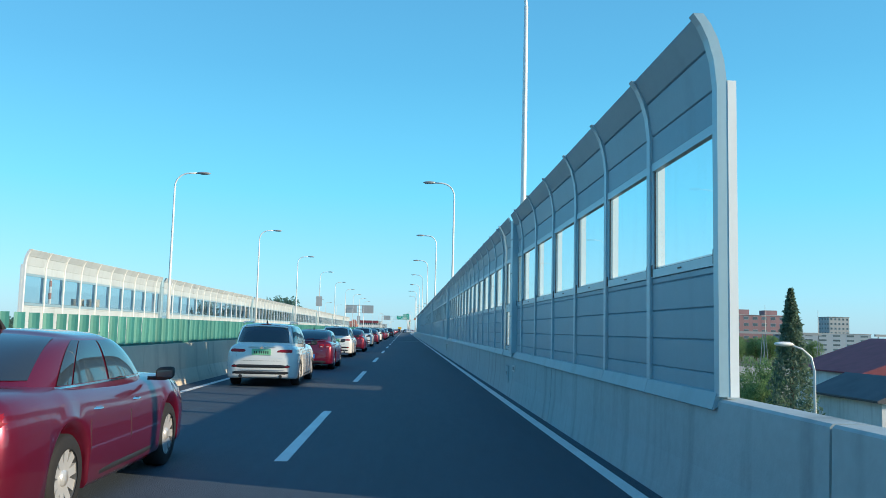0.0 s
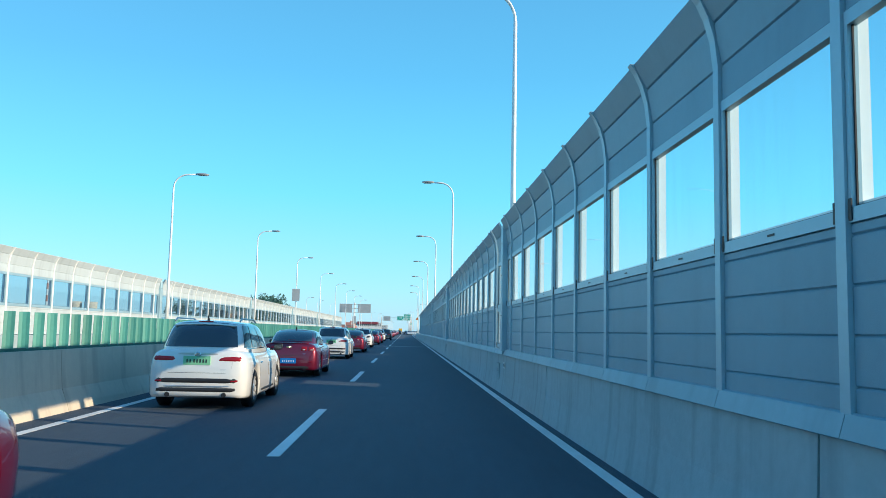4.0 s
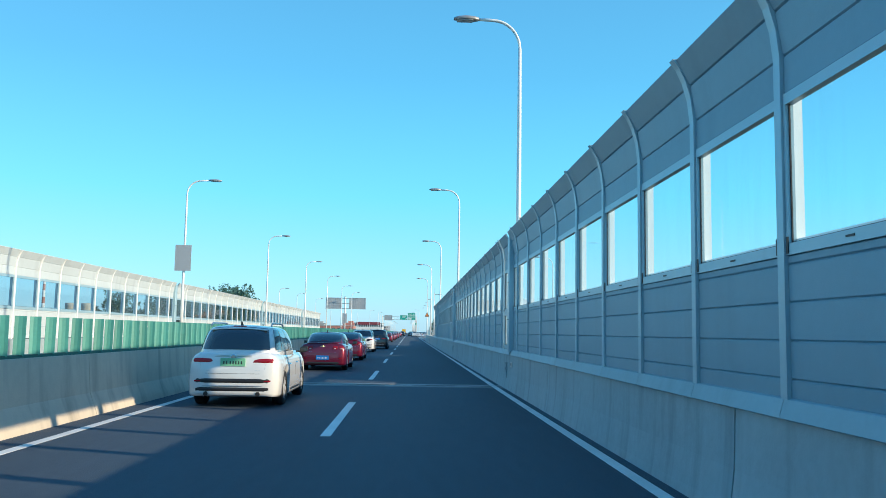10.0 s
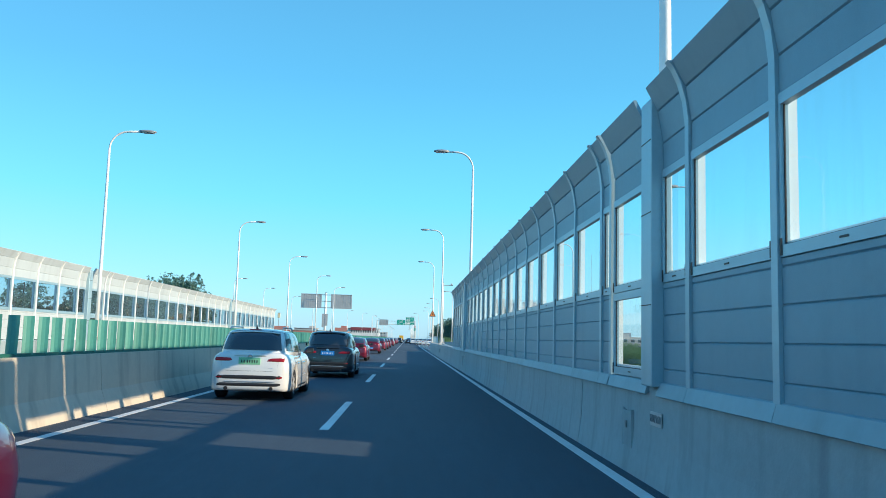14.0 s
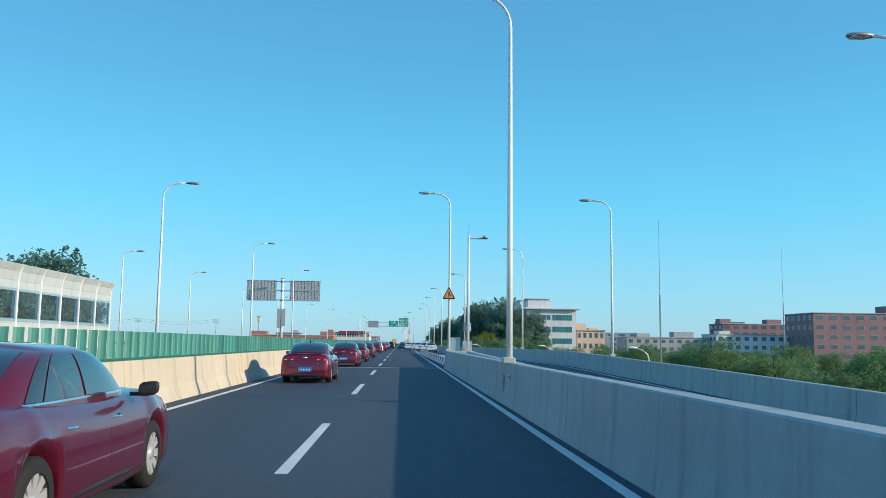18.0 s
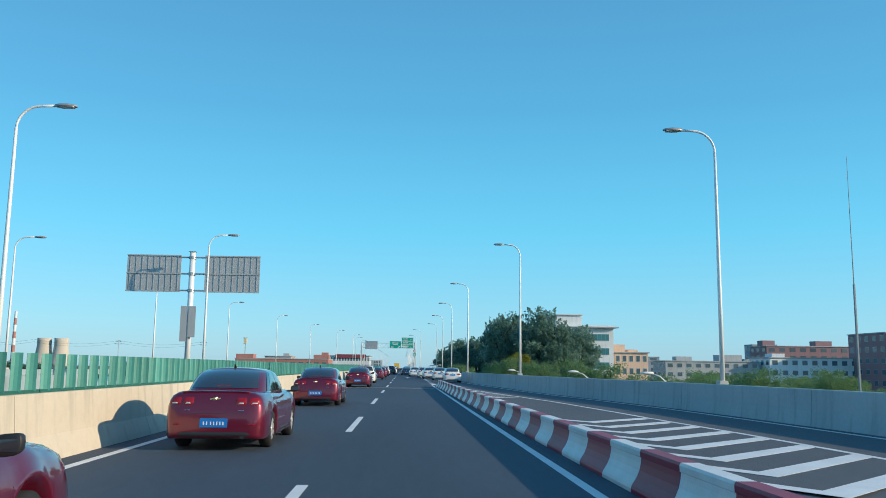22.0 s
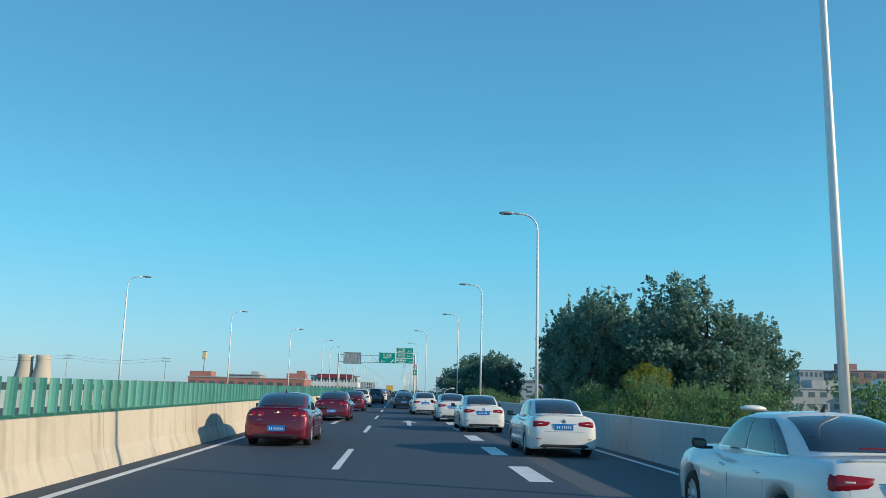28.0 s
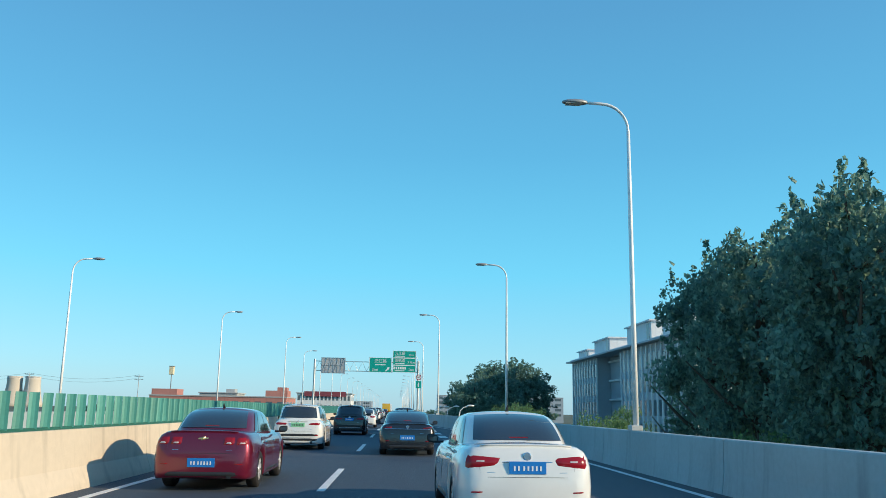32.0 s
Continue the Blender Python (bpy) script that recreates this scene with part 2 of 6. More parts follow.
TAIL_CLEAR = mat("tail_lamp_clear", (0.6, 0.55, 0.55), 0.1, vary=0.03, coat=1.0)


def leaf_mat(name, color, color2):
    m = bpy.data.materials.new(name)
    m.use_nodes = True
    n, l = m.node_tree.nodes, m.node_tree.links
    b = n["Principled BSDF"]
    b.inputs["Roughness"].default_value = 0.5
    b.inputs["Specular IOR Level"].default_value = 0.5
    geo = n.new("ShaderNodeNewGeometry")
    r = n.new("ShaderNodeValToRGB")
    r.color_ramp.elements[0].color = (*color, 1)
    r.color_ramp.elements[1].color = (*color2, 1)
    l.new(geo.outputs["Random Per Island"], r.inputs[0])
    l.new(r.outputs[0], b.inputs["Base Color"])
    tl = n.new("ShaderNodeBsdfTranslucent")
    l.new(r.outputs[0], tl.inputs["Color"])
    mx = n.new("ShaderNodeMixShader")
    mx.inputs[0].default_value = 0.6
    l.new(b.outputs[0], mx.inputs[1])
    l.new(tl.outputs[0], mx.inputs[2])
    l.new(mx.outputs[0], n["Material Output"].inputs[0])
    return m


# poplar tones lifted and blued: aerial haze is mixed into the leaf colours
LEAF = leaf_mat("hazed_poplar_leaf", (0.105, 0.205, 0.175), (0.26, 0.41, 0.31))
LEAF_BUSH = leaf_mat("bush_leaf", (0.10, 0.20, 0.085), (0.25, 0.39, 0.165))
LEAF_YELLOW = leaf_mat("yellow_leaf", (0.13, 0.20, 0.05), (0.44, 0.41, 0.06))
LEAF_FIR = leaf_mat("conifer_leaf", (0.09, 0.16, 0.12), (0.2, 0.29, 0.2))


# ---- mesh helpers ----
def mesh_of(bm, name, material, smooth=False):
    me = bpy.data.meshes.new(name)
    bmesh.ops.recalc_face_normals(bm, faces=bm.faces)
    bm.to_mesh(me)
    bm.free()
    if material:
        for m in material if isinstance(material, (list, tuple)) else (material,):
            me.materials.append(m)
    if smooth:
        me.polygons.foreach_set("use_smooth", [True] * len(me.polygons))
    return me


def part(name, bm, material, parent, label="", smooth=False):
    me = bm if isinstance(bm, bpy.types.Mesh) else mesh_of(bm, name, material, smooth)
    ob = new(name, me)
    ob.parent = parent
    if label:
        tagged(ob, label)
    return ob


def thing(name, label, category, group="", kind="", at=(0, 0, 0), rz=0.0):
    ob = new(name)
    ob.matrix_basis = pose(*at, 0, 0, rz)
    return tagged(ob, label, category, group, kind)


def solid(name, bm, material, label, category="", kind="", smooth=False):
    ob = new(name, mesh_of(bm, name, material, smooth))
    return tagged(ob, label, category, "", kind)


def box(bm, x0, x1, y0, y1, z0, z1, bevel=0.0, mi=0):
    vs = [bm.verts.new((x, y, z)) for x in (x0, x1) for y in (y0, y1) for z in (z0, z1)]
    fs = [bm.faces.new([vs[i] for i in f]) for f in ((0, 1, 3, 2), (4, 6, 7, 5), (0, 4, 5, 1), (2, 3, 7, 6), (0, 2, 6, 4), (1, 5, 7, 3))]
    for f in fs:
        f.material_index = mi
    if bevel:
        bmesh.ops.bevel(bm, geom=list({e for f in fs for e in f.edges}), offset=bevel, segments=1, affect="EDGES")
    return bm


def boxed(*a, bevel=0.0):
    return box(bmesh.new(), *a, bevel=bevel)


def sweep(bm, rings, close=True, cap=True, mi=0):
    """Joins rings of points, all of one count, into a skin."""
    rows = [[bm.verts.new(p) for p in r] for r in rings]
    n = len(rows[0])
    for a, b in zip(rows, rows[1:]):
        for i in range(n if close else n - 1):
            f = bm.faces.new((a[i], a[(i + 1) % n], b[(i + 1) % n], b[i]))
            f.material_index = mi
    if cap and close:
        for r in (rows[0], rows[-1]):
            bm.faces.new(r).material_index = mi
    return bm


def tube(bm, pts, radii, seg=10, mi=0):
    """A round tube along points."""
    pts = [Vector(p) for p in pts]
    if not isinstance(radii, (list, tuple)):
        radii = [radii] * len(pts)
    rings = []
    for i, (p, r) in enumerate(zip(pts, radii)):
        d = (pts[min(i + 1, len(pts) - 1)] - pts[max(i - 1, 0)]).normalized()
        q = d.to_track_quat("Z", "Y").to_matrix()
        rings.append([p + q @ Vector((r * math.cos(2 * math.pi * k / seg), r * math.sin(2 * math.pi * k / seg), 0)) for k in range(seg)])
    return sweep(bm, rings, mi=mi)


def extruded(bm, profile, y0, y1, mi=0):
    """A profile in x and z drawn along y."""
    return sweep(bm, [[(x, y0, z) for x, z in profile], [(x, y1, z) for x, z in profile]], mi=mi)


def along(bm, line, profile, mi=0):
    """A profile (across, up) drawn along a line of (x, y, z) that runs mostly along y."""
    return sweep(bm, [[(x + a, y, z + u) for a, u in profile] for x, y, z in line], mi=mi)


def curve_x(table, y):
    ys = [r[0] for r in table]
    i = max(0, min(len(ys) - 2, int(np.searchsorted(ys, y)) - 1))
    f = min(1.0, max(0.0, (y - ys[i]) / (ys[i + 1] - ys[i])))
    f = f * f * (3 - 2 * f) * 0.35 + f * 0.65
    return table[i][1] + f * (table[i + 1][1] - table[i][1])


# ---- plan ----
R_LAMPS = [22.0, 51.6, 79.8, 108.2, 136.5, 165.95, 194.55, 223.0]
L_LAMPS = [23.2, 51.0, 79.5, 107.3, 135.3, 164.3, 193.3, 221.5, 250.5, 279.2]
OUTER = [(120, 13.6), (180, 12.8), (208, 12.4), (223, 11.8), (251, 10.6), (281, 7.4), (309, 5.85), (337, 5.7), (394, 5.75), (421, 3.0), (450, 2.3), (1200, 2.3)]
LEFT_OUTER = [(-80, -14.9), (215, -14.9), (232, -24.0), (250, -28.6), (278, -26.8), (306, -25.6), (334, -24.2), (363, -22.0), (391, -19.55), (418, -16.3), (446, -13.9), (480, -14.9), (1200, -14.9)]
GROUND_Z = -8.5


def ramp_z(y):
    """Height of the slip road's surface as it climbs to the main deck."""
    return min(0.0, -0.52 + (y - 208) * 0.0205)


# ground and decks
bm = bmesh.new()
bmesh.ops.create_grid(bm, x_segments=40, y_segments=40, size=3500)
for v in bm.verts:
    v.co.z = GROUND_Z
solid("ground", bm, SOIL, "flat dusty green and brown ground far below", "ground", "structure")
solid("road", box(bmesh.new(), -6.35, 2.6, -90, 1200, -1.0, 0), ASPHALT, "dark grey asphalt carriageway of an elevated expressway", "road", "structure")
solid("road_opposite", box(bmesh.new(), -15.3, -6.36, -90, 1200, -1.0, -0.004), ASPHALT, "dark grey asphalt of the opposite carriageway", "road", "structure")
bm = bmesh.new()
YS = [120 + 6 * i for i in range(56)]
sweep(bm, [[(2.61 if y > 223 else 2.95, y, ramp_z(y) - 1), (curve_x(OUTER, y) + 0.5, y, ramp_z(y) - 1), (curve_x(OUTER, y) + 0.5, y, ramp_z(y) - 0.003), (2.61 if y > 223 else 2.95, y, ramp_z(y) - 0.003)] for y in YS])
solid("slip_road", bm, RAMP_ASPHALT, "grey asphalt slip road climbing to join the carriageway", "road", "structure")
bm = bmesh.new()
sweep(bm, [[(curve_x(LEFT_OUTER, y) - 0.5, y, -1), (-15.31, y, -1), (-15.31, y, -0.006), (curve_x(LEFT_OUTER, y) - 0.5, y, -0.006)] for y in [215.5 + 6 * i for i in range(40)]])
solid("slip_road_far", bm, RAMP_ASPHALT, "grey asphalt slip road beside the opposite carriageway", "road", "structure")

# parapets in cast lengths
FACE = [(0.0, 0.0), (0.02, 0.10), (0.06, 0.42), (0.08, 1.01), (0.10, 1.03), (0.34, 1.03), (0.36, 1.01), (0.36, -0.9), (0.0, -0.9)]


def parapet(name, line_of, y0, y1, step, label, flip=1, lift=lambda y: 0.0):
    """A concrete parapet: one cast segment after another, with open joints between."""
    top = thing(name, label, "parapet", "", "structure")
    y = y0
    while y < y1 - 0.5:
        e = min(y + step, y1)
        n = max(1, int((e - y) / 4))
        bm = bmesh.new()
        along(bm, [(line_of(v), v, lift(v)) for v in [y + 0.015 + (e - y - 0.03) * k / n for k in range(n + 1)]], [(flip * a, u) for a, u in FACE])
        part("segment", bm, SHADE_BLUE_CONCRETE, top)
        y = e
    return top


parapet("parapet_right", lambda y: 2.03, -40, 223.4, 9.47, "weathered grey concrete parapet with stained vertical streaks")
parapet("parapet_slip_outer", lambda y: curve_x(OUTER, y), 122, 446, 9.47, "grey concrete parapet on the outer side of the slip road", lift=ramp_z)
parapet("parapet_slip_inner", lambda y: 3.75 - (y - 130) * 0.001, 130, 222, 9.47, "lower grey concrete parapet of the climbing slip road", flip=-1, lift=lambda y: min(0.0, (y - 221) * 0.009))
parapet("parapet_far_right", lambda y: 2.3, 446, 1000, 40, "grey concrete parapet in the distance")
parapet("parapet_left_outer", lambda y: -14.3, -80, 215, 30, "pale concrete parapet of the opposite carriageway", flip=-1)
parapet("parapet_left_divider", lambda y: -14.3, 215, 300, 28, "pale concrete divider beside the opposite slip road", flip=-1)
parapet("parapet_left_far", lambda y: curve_x(LEFT_OUTER, y), 215, 1000, 28, "pale concrete parapet of the opposite slip road", flip=-1)

# gore nose closing the two parapets
bm = bmesh.new()
sweep(bm, [[(2.03, 222.9, -0.5), (3.7, 222.9, -0.5), (3.7, 222.9, 1.0), (2.2, 222.9, 1.02)], [(2.06, 224.3, -0.5), (3.5, 224.6, -0.5), (3.4, 224.6, 0.98), (2.2, 224.3, 1.0)]])
solid("gore_nose", bm, COPING, "blunt concrete nose where the two parapets meet", "concrete nose", "structure")
bm = boxed(2.2, 3.75, 222.1, 224.3, 0.8, 1.034, bevel=0.01)
solid("gore_slab", bm, COPING, "flat concrete slab carrying the cabinet and masts", "concrete slab", "structure")

# median wall
MED = [(0.36, 0.0), (0.33, 0.10), (0.22, 0.38), (0.16, 1.04), (-0.16, 1.04), (-0.22, 0.38), (-0.33, 0.10), (-0.36, 0.0)]
median = thing("median_wall", "concrete median wall with stained joints and a smooth flared foot", "median wall", "", "structure")
y = -40.0
while y < 520:
    step = 6.1 if y < 345 else 12.0
    bm = bmesh.new()
    extruded(bm, [(x - 6.39, z) for x, z in MED], y + 0.008, y + step - 0.008)
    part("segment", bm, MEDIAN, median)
    y += step
bm = bmesh.new()
extruded(bm, [(x - 6.39, z) for x, z in MED], 520.1, 1000)
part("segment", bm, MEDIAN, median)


# ---- markings ----
def stripe(name, bm, label):
    return solid(name, bm, PAINT, label, "road marking", "structure")


bm = bmesh.new()
for k in range(-5, 62):
    y1 = float(np.interp(k, [-7, 0, 7, 14, 22, 64], [-68.5, 32.3, 132.1, 233.0, 349.6, 962]))
    box(bm, -1.925, -1.775, y1 - 5.8, y1, 0.001, 0.005)
stripe("lane_dash", bm, "white dashed lane line")
bm = bmesh.new()
box(bm, -5.58, -5.43, -80, 1000, 0.001, 0.005)
stripe("edge_line_left", bm, "solid white edge line beside the median")
bm = bmesh.new()
box(bm, 1.73, 1.88, -80, 292, 0.001, 0.005)
stripe("edge_line_right", bm, "solid white edge line beside the parapet")
bm = bmesh.new()
for k in range(24):
    y0 = 294.2 + 6.3 * k
    box(bm, 1.85, 2.3, y0, y0 + 3.1, 0.001, 0.005)
stripe("merge_dash", bm, "broad short white dashes along the merging lane")
EDGE = [(224, 8.7), (236, 8.0), (241, 7.75), (249, 7.15), (259, 6.5), (266, 5.7), (275, 4.6), (284, 3.5), (293, 2.1)]
bm = bmesh.new()
ys = [229.5 + 3.15 * i for i in range(21)]
sweep(bm, [[(curve_x(EDGE, y) - 0.08, y, 0.001), (curve_x(EDGE, y) + 0.08, y, 0.001), (curve_x(EDGE, y) + 0.08, y, 0.005), (curve_x(EDGE, y) - 0.08, y, 0.005)] for y in ys])
stripe("gore_edge_line", bm, "white line bounding the hatched gore")
bm = bmesh.new()
sweep(bm, [[(curve_x(OUTER, y) - 0.55, y, ramp_z(y)), (curve_x(OUTER, y) - 0.40, y, ramp_z(y)), (curve_x(OUTER, y) - 0.40, y, ramp_z(y) + 0.004), (curve_x(OUTER, y) - 0.55, y, ramp_z(y) + 0.004)] for y in [150 + 7 * i for i in range(42)]])
stripe("slip_edge_line", bm, "thin white edge line of the slip road")
hatch = thing("gore_hatching", "white painted hatching on the grey gore", "road marking", "", "structure")
for k in range(11):
    v = 245.8 - 1.95 * k
    xr = curve_x(EDGE, v + 2.7) - 0.12
    d = (xr - 4.85) * 0.93
    bm = bmesh.new()
    sweep(bm, [[(4.85, v, z), (xr, v + d, z), (xr, v + d + 0.62, z), (4.83, v + 0.62, z), (2.95, v + 3.55, z), (2.95, v + 3.0, z)] for z in (0.001, 0.005)])
    part("chevron", bm, PAINT, hatch)
for k in range(9):
    y0 = 263.6 + 1.92 * k
    x1 = curve_x(EDGE, y0 + 1.6) - 0.1
    if x1 < 3.0:
        continue
    bm = bmesh.new()
    d = (x1 - 2.8) * 0.96
    sweep(bm, [[(2.8, y0, z), (x1, y0 + d, z), (x1, y0 + d + 0.5, z), (2.8, y0 + 0.5, z)] for z in (0.001, 0.005)])
    part("stripe", bm, PAINT, hatch)
for ax in (-0.08, -3.6):
    bm = bmesh.new()
    sweep(bm, [[(ax - 0.1, 336.2, z), (ax + 0.1, 336.2, z), (ax + 0.1, 340.0, z), (ax + 0.38, 340.0, z), (ax, 342.4, z), (ax - 0.38, 340.0, z), (ax - 0.1, 340.0, z)] for z in (0.001, 0.005)])
    stripe("lane_arrow", bm, "white straight-ahead arrow painted on the lane")

# expansion joints: steel fingers across the deck, set in a pale concrete strip
for jy in (109.5, 223.4, 282.4):
    j = thing("expansion_joint", "saw-toothed steel expansion joint set in pale concrete", "expansion joint", "expansion joints", "", (0, jy, 0))
    part("surround", boxed(-6.0, 2.02, -0.75, 0.75, -0.02, 0.002), JOINT_CONCRETE, j)
    for s in (-1, 1):
        bm = bmesh.new()
        pts = []
        n = 40
        for k in range(n + 1):
            pts.append((-6.0 + 8.0 * k / n, s * 0.28 + (0.05 if k % 2 else -0.05)))
        sweep(bm, [[(x, y - 0.07, 0.003), (x, y + 0.07, 0.003), (x, y + 0.07, 0.007), (x, y - 0.07, 0.007)] for x, y in pts])
        part("finger_plate", bm, STEEL, j)
    part("gap", boxed(-6.0, 2.02, -0.03, 0.03, 0.002, 0.004), JOINT, j)

# ---- noise barriers ----
CACHE = {}


def shared(key, build, material):
    if key not in CACHE:
        CACHE[key] = mesh_of(build(), key[0], material)
    return CACHE[key]


BX = 2.13  # face of the barrier on the right
Z0, ZW0, ZW1, ZT = 1.08, 2.14, 3.28, 4.28
# the head of the wall leans in over the road: points of (lean, z)
LEAN = [(0.0, 3.36), (0.0, 3.66), (-0.025, 3.88), (-0.075, 4.06), (-0.135, 4.19), (-0.20, ZT)]
HEAD = [LEAN[0], LEAN[1], (-0.06, 4.01), LEAN[-1]]  # edges of the curved slats
SEAMS = [0.0, 0.14, 0.405, 0.67, 0.935, 1.0]  # edges of the lower slats


def post_mesh():
    bm = bmesh.new()
    line = [(0.0, Z0 - 0.03)] + LEAN
    rings = []
    for i, (a, z) in enumerate(line):
        rings.append([(a - 0.03, -0.055, z), (a - 0.03, 0.055, z), (a + 0.06, 0.055, z), (a + 0.06, -0.055, z)])
    sweep(bm, rings)
    # the outer half of the steel section stands behind the panes; on the right its white is painted sunlight
    box(bm, 0.061, 0.135, -0.06, 0.06, Z0 - 0.03, 3.7, mi=1)
    return bm


def slat_mesh(w, z0, z1, lean0=0.0, lean1=0.0):
    bm = bmesh.new()
    h = z1 - z0
    e = min(0.3, 0.012 / h)
    prof = [(0.014, 0.0), (0.0, e), (0.0, 1 - e), (0.014, 1.0), (0.045, 1.0), (0.045, 0.0)]
    return extruded(bm, [(a + lean0 + (lean1 - lean0) * t, z0 + t * h) for a, t in prof], 0.06, w - 0.06)


def joined(parts):
    """One bmesh out of several."""
    out = bmesh.new()
    for b in parts:
        me = bpy.data.meshes.new("piece")
        b.to_mesh(me)
        b.free()
        out.from_mesh(me)
        bpy.data.meshes.remove(me)
    return out


def frame_mesh(w, z0, z1, b=0.085, side=0.035):
    """A window's frame with a dark gasket, a latch and the sill outside, whitened on the right as if sunlit."""
    bm = bmesh.new()
    for y0, y1, a, c in ((0.06, w - 0.06, z0, z0 + b), (0.06, w - 0.06, z1 - b, z1), (0.06, 0.06 + side, z0 + b, z1 - b), (w - 0.06 - side, w - 0.06, z0 + b, z1 - b)):
        box(bm, -0.012, 0.05, y0, y1, a, c)
    for y0, y1, a, c in ((0.061 + side, 0.073 + side, z0 + b, z1 - b), (w - 0.073 - side, w - 0.061 - side, z0 + b, z1 - b), (0.06 + side, w - 0.06 - side, z0 + b, z0 + b + 0.01)):
        box(bm, 0.012, 0.022, y0, y1, a, c, mi=2)
    box(bm, 0.051, 0.12, 0.06, w - 0.06, z0 + 0.01, z0 + b + 0.035, mi=1)
    box(bm, -0.018, -0.012, w / 2 - 0.05, w / 2 + 0.05, z0 + b * 0.45, z0 + b * 0.62, mi=2)
    for y in (0.07, w - 0.10):
        box(bm, -0.020, -0.012, y, y + 0.03, z0 + 0.01, z0 + b + 0.05, mi=2)
    return bm


def pane_mesh(w, z0, z1, b=0.085, side=0.035):
    bm = bmesh.new()
    e = 0.06 + side
    bm.faces.new([bm.verts.new((0.02, y, z)) for y, z in ((e, z0 + b), (e, z1 - b), (w - e, z1 - b), (w - e, z0 + b))])
    return bm


def bay(top, y, w, side, low_glass=False, near=True):
    """One bay of the barrier: slats below, a framed window, a curved head."""
    w = round(w, 3)
    mats = (SHADED_PANEL, (FRAME, SUNLIT_STEEL, TRIM), BARRIER_GLASS) if side == "right" else (SUNLIT_PANEL, (FRAME, FRAME, FRAME), FAR_GLASS)
    objs = []
    if low_glass:
        objs.append(("lower_window_frame", shared(("lower_window_frame", w, side), lambda: frame_mesh(w, Z0 + 0.02, ZW0 - 0.01, 0.09, 0.06), mats[1])))
        objs.append(("lower_pane", shared(("lower_pane", w, side), lambda: pane_mesh(w, Z0 + 0.02, ZW0 - 0.01, 0.09, 0.06), mats[2])))
    else:
        levels = [Z0 + (ZW0 - Z0) * f for f in SEAMS]
        if side == "left":
            objs.append(("lower_panel", shared(("lower_panel", w, side), lambda: joined([slat_mesh(w, a, b) for a, b in zip(levels, levels[1:])]), mats[0])))
        for k in range(5 if side == "right" else 0):
            a, b = levels[k], levels[k + 1]
            objs.append(("lower_slat", shared(("lower_slat", w, side, k), lambda a=a, b=b: slat_mesh(w, a, b), mats[0])))
    objs.append(("window_frame", shared(("window_frame", w, side), lambda: frame_mesh(w, ZW0, ZW1 + 0.08), mats[1])))
    objs.append(("pane", shared(("pane", w, side), lambda: pane_mesh(w, ZW0, ZW1 + 0.08), mats[2])))
    if side == "left":
        objs.append(("upper_panel", shared(("upper_panel", w, side), lambda: joined([slat_mesh(w, HEAD[k][1], HEAD[k + 1][1], HEAD[k][0], HEAD[k + 1][0]) for k in range(len(HEAD) - 1)]), mats[0])))
    for k in range(len(HEAD) - 1 if side == "right" else 0):
        (a0, z0), (a1, z1) = HEAD[k], HEAD[k + 1]
        objs.append(("upper_slat", shared(("upper_slat", w, side, k), lambda a0=a0, a1=a1, z0=z0, z1=z1: slat_mesh(w, z0, z1, a0, a1), mats[0])))
    if side == "right":
        objs.append(("skirt", shared(("skirt", w, side), lambda: extruded(bmesh.new(), [(-0.002, Z0 + 0.01), (-0.032, Z0), (-0.072, Z0 - 0.135), (-0.062, Z0 - 0.142), (0.06, Z0 - 0.05), (0.06, Z0 + 0.01)], 0.004, w - 0.004), SKIRT)))
    for name, me in objs:
        ob = part(name, me, None, top)
        ob.location = (0, y, 0)
        if "pane" in name:
            ob.visible_shadow = False


def post(top, y, side):
    ob = part("post", shared(("post", side), post_mesh, (POST, SUNLIT_STEEL) if side == "right" else (LAMP_WHITE, LAMP_WHITE)), None, top)
    ob.location = (0, y, 0)


def lamp_box(top, y):
    me = shared(("lamp_box",), lambda: boxed(-0.13, 0.1, 0, 0.38, Z0 - 0.04, 4.17, bevel=0.012), POST)
    part("lamp_cover", me, None, top).location = (0, y, 0)
    for z in (1.9, 2.9, 3.7):
        part("cover_seam", shared(("cover_seam",), lambda: boxed(-0.134, -0.129, 0.01, 0.37, 0, 0.012), TRIM), None, top).location = (0, y, z)


def barrier(lamps, y0, y1, side, x, flip):
    label = ("slatted noise barrier in shaded blue-grey with framed windows and curved head" if side == "right"
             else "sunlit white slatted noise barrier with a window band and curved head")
    stops = [y0] + [l for l in lamps] + [y1]
    for i in range(len(stops) - 1):
        top = thing("noise_barrier", label, "noise barrier", "noise barriers beside the lane" if side == "right" else "noise barriers beyond the median")
        top.matrix_basis = Matrix.Translation((x, 0, 0)) @ Matrix.Diagonal((flip, 1, 1 if side == "right" else 0.975, 1))
        a, b = stops[i], stops[i + 1]
        if i:
            lamp_box(top, a - 0.45)
            bay(top, a - 0.02, 1.72, side, low_glass=True)
            post(top, a + 1.75, side)
            bay(top, a + 1.75, 0.55, side)
            a += 2.3
        if i < len(stops) - 2:
            bay(top, b - 1.3, 0.9, side)
            b -= 1.3
        post(top, a, side)
        n = max(1, round((b - a) / 1.885))
        for k in range(n):
            bay(top, a + (b - a) * k / n, (b - a) / n, side)
            post(top, a + (b - a) * (k + 1) / n, side)


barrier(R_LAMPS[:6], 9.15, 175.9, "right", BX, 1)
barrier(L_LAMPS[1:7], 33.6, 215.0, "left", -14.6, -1)

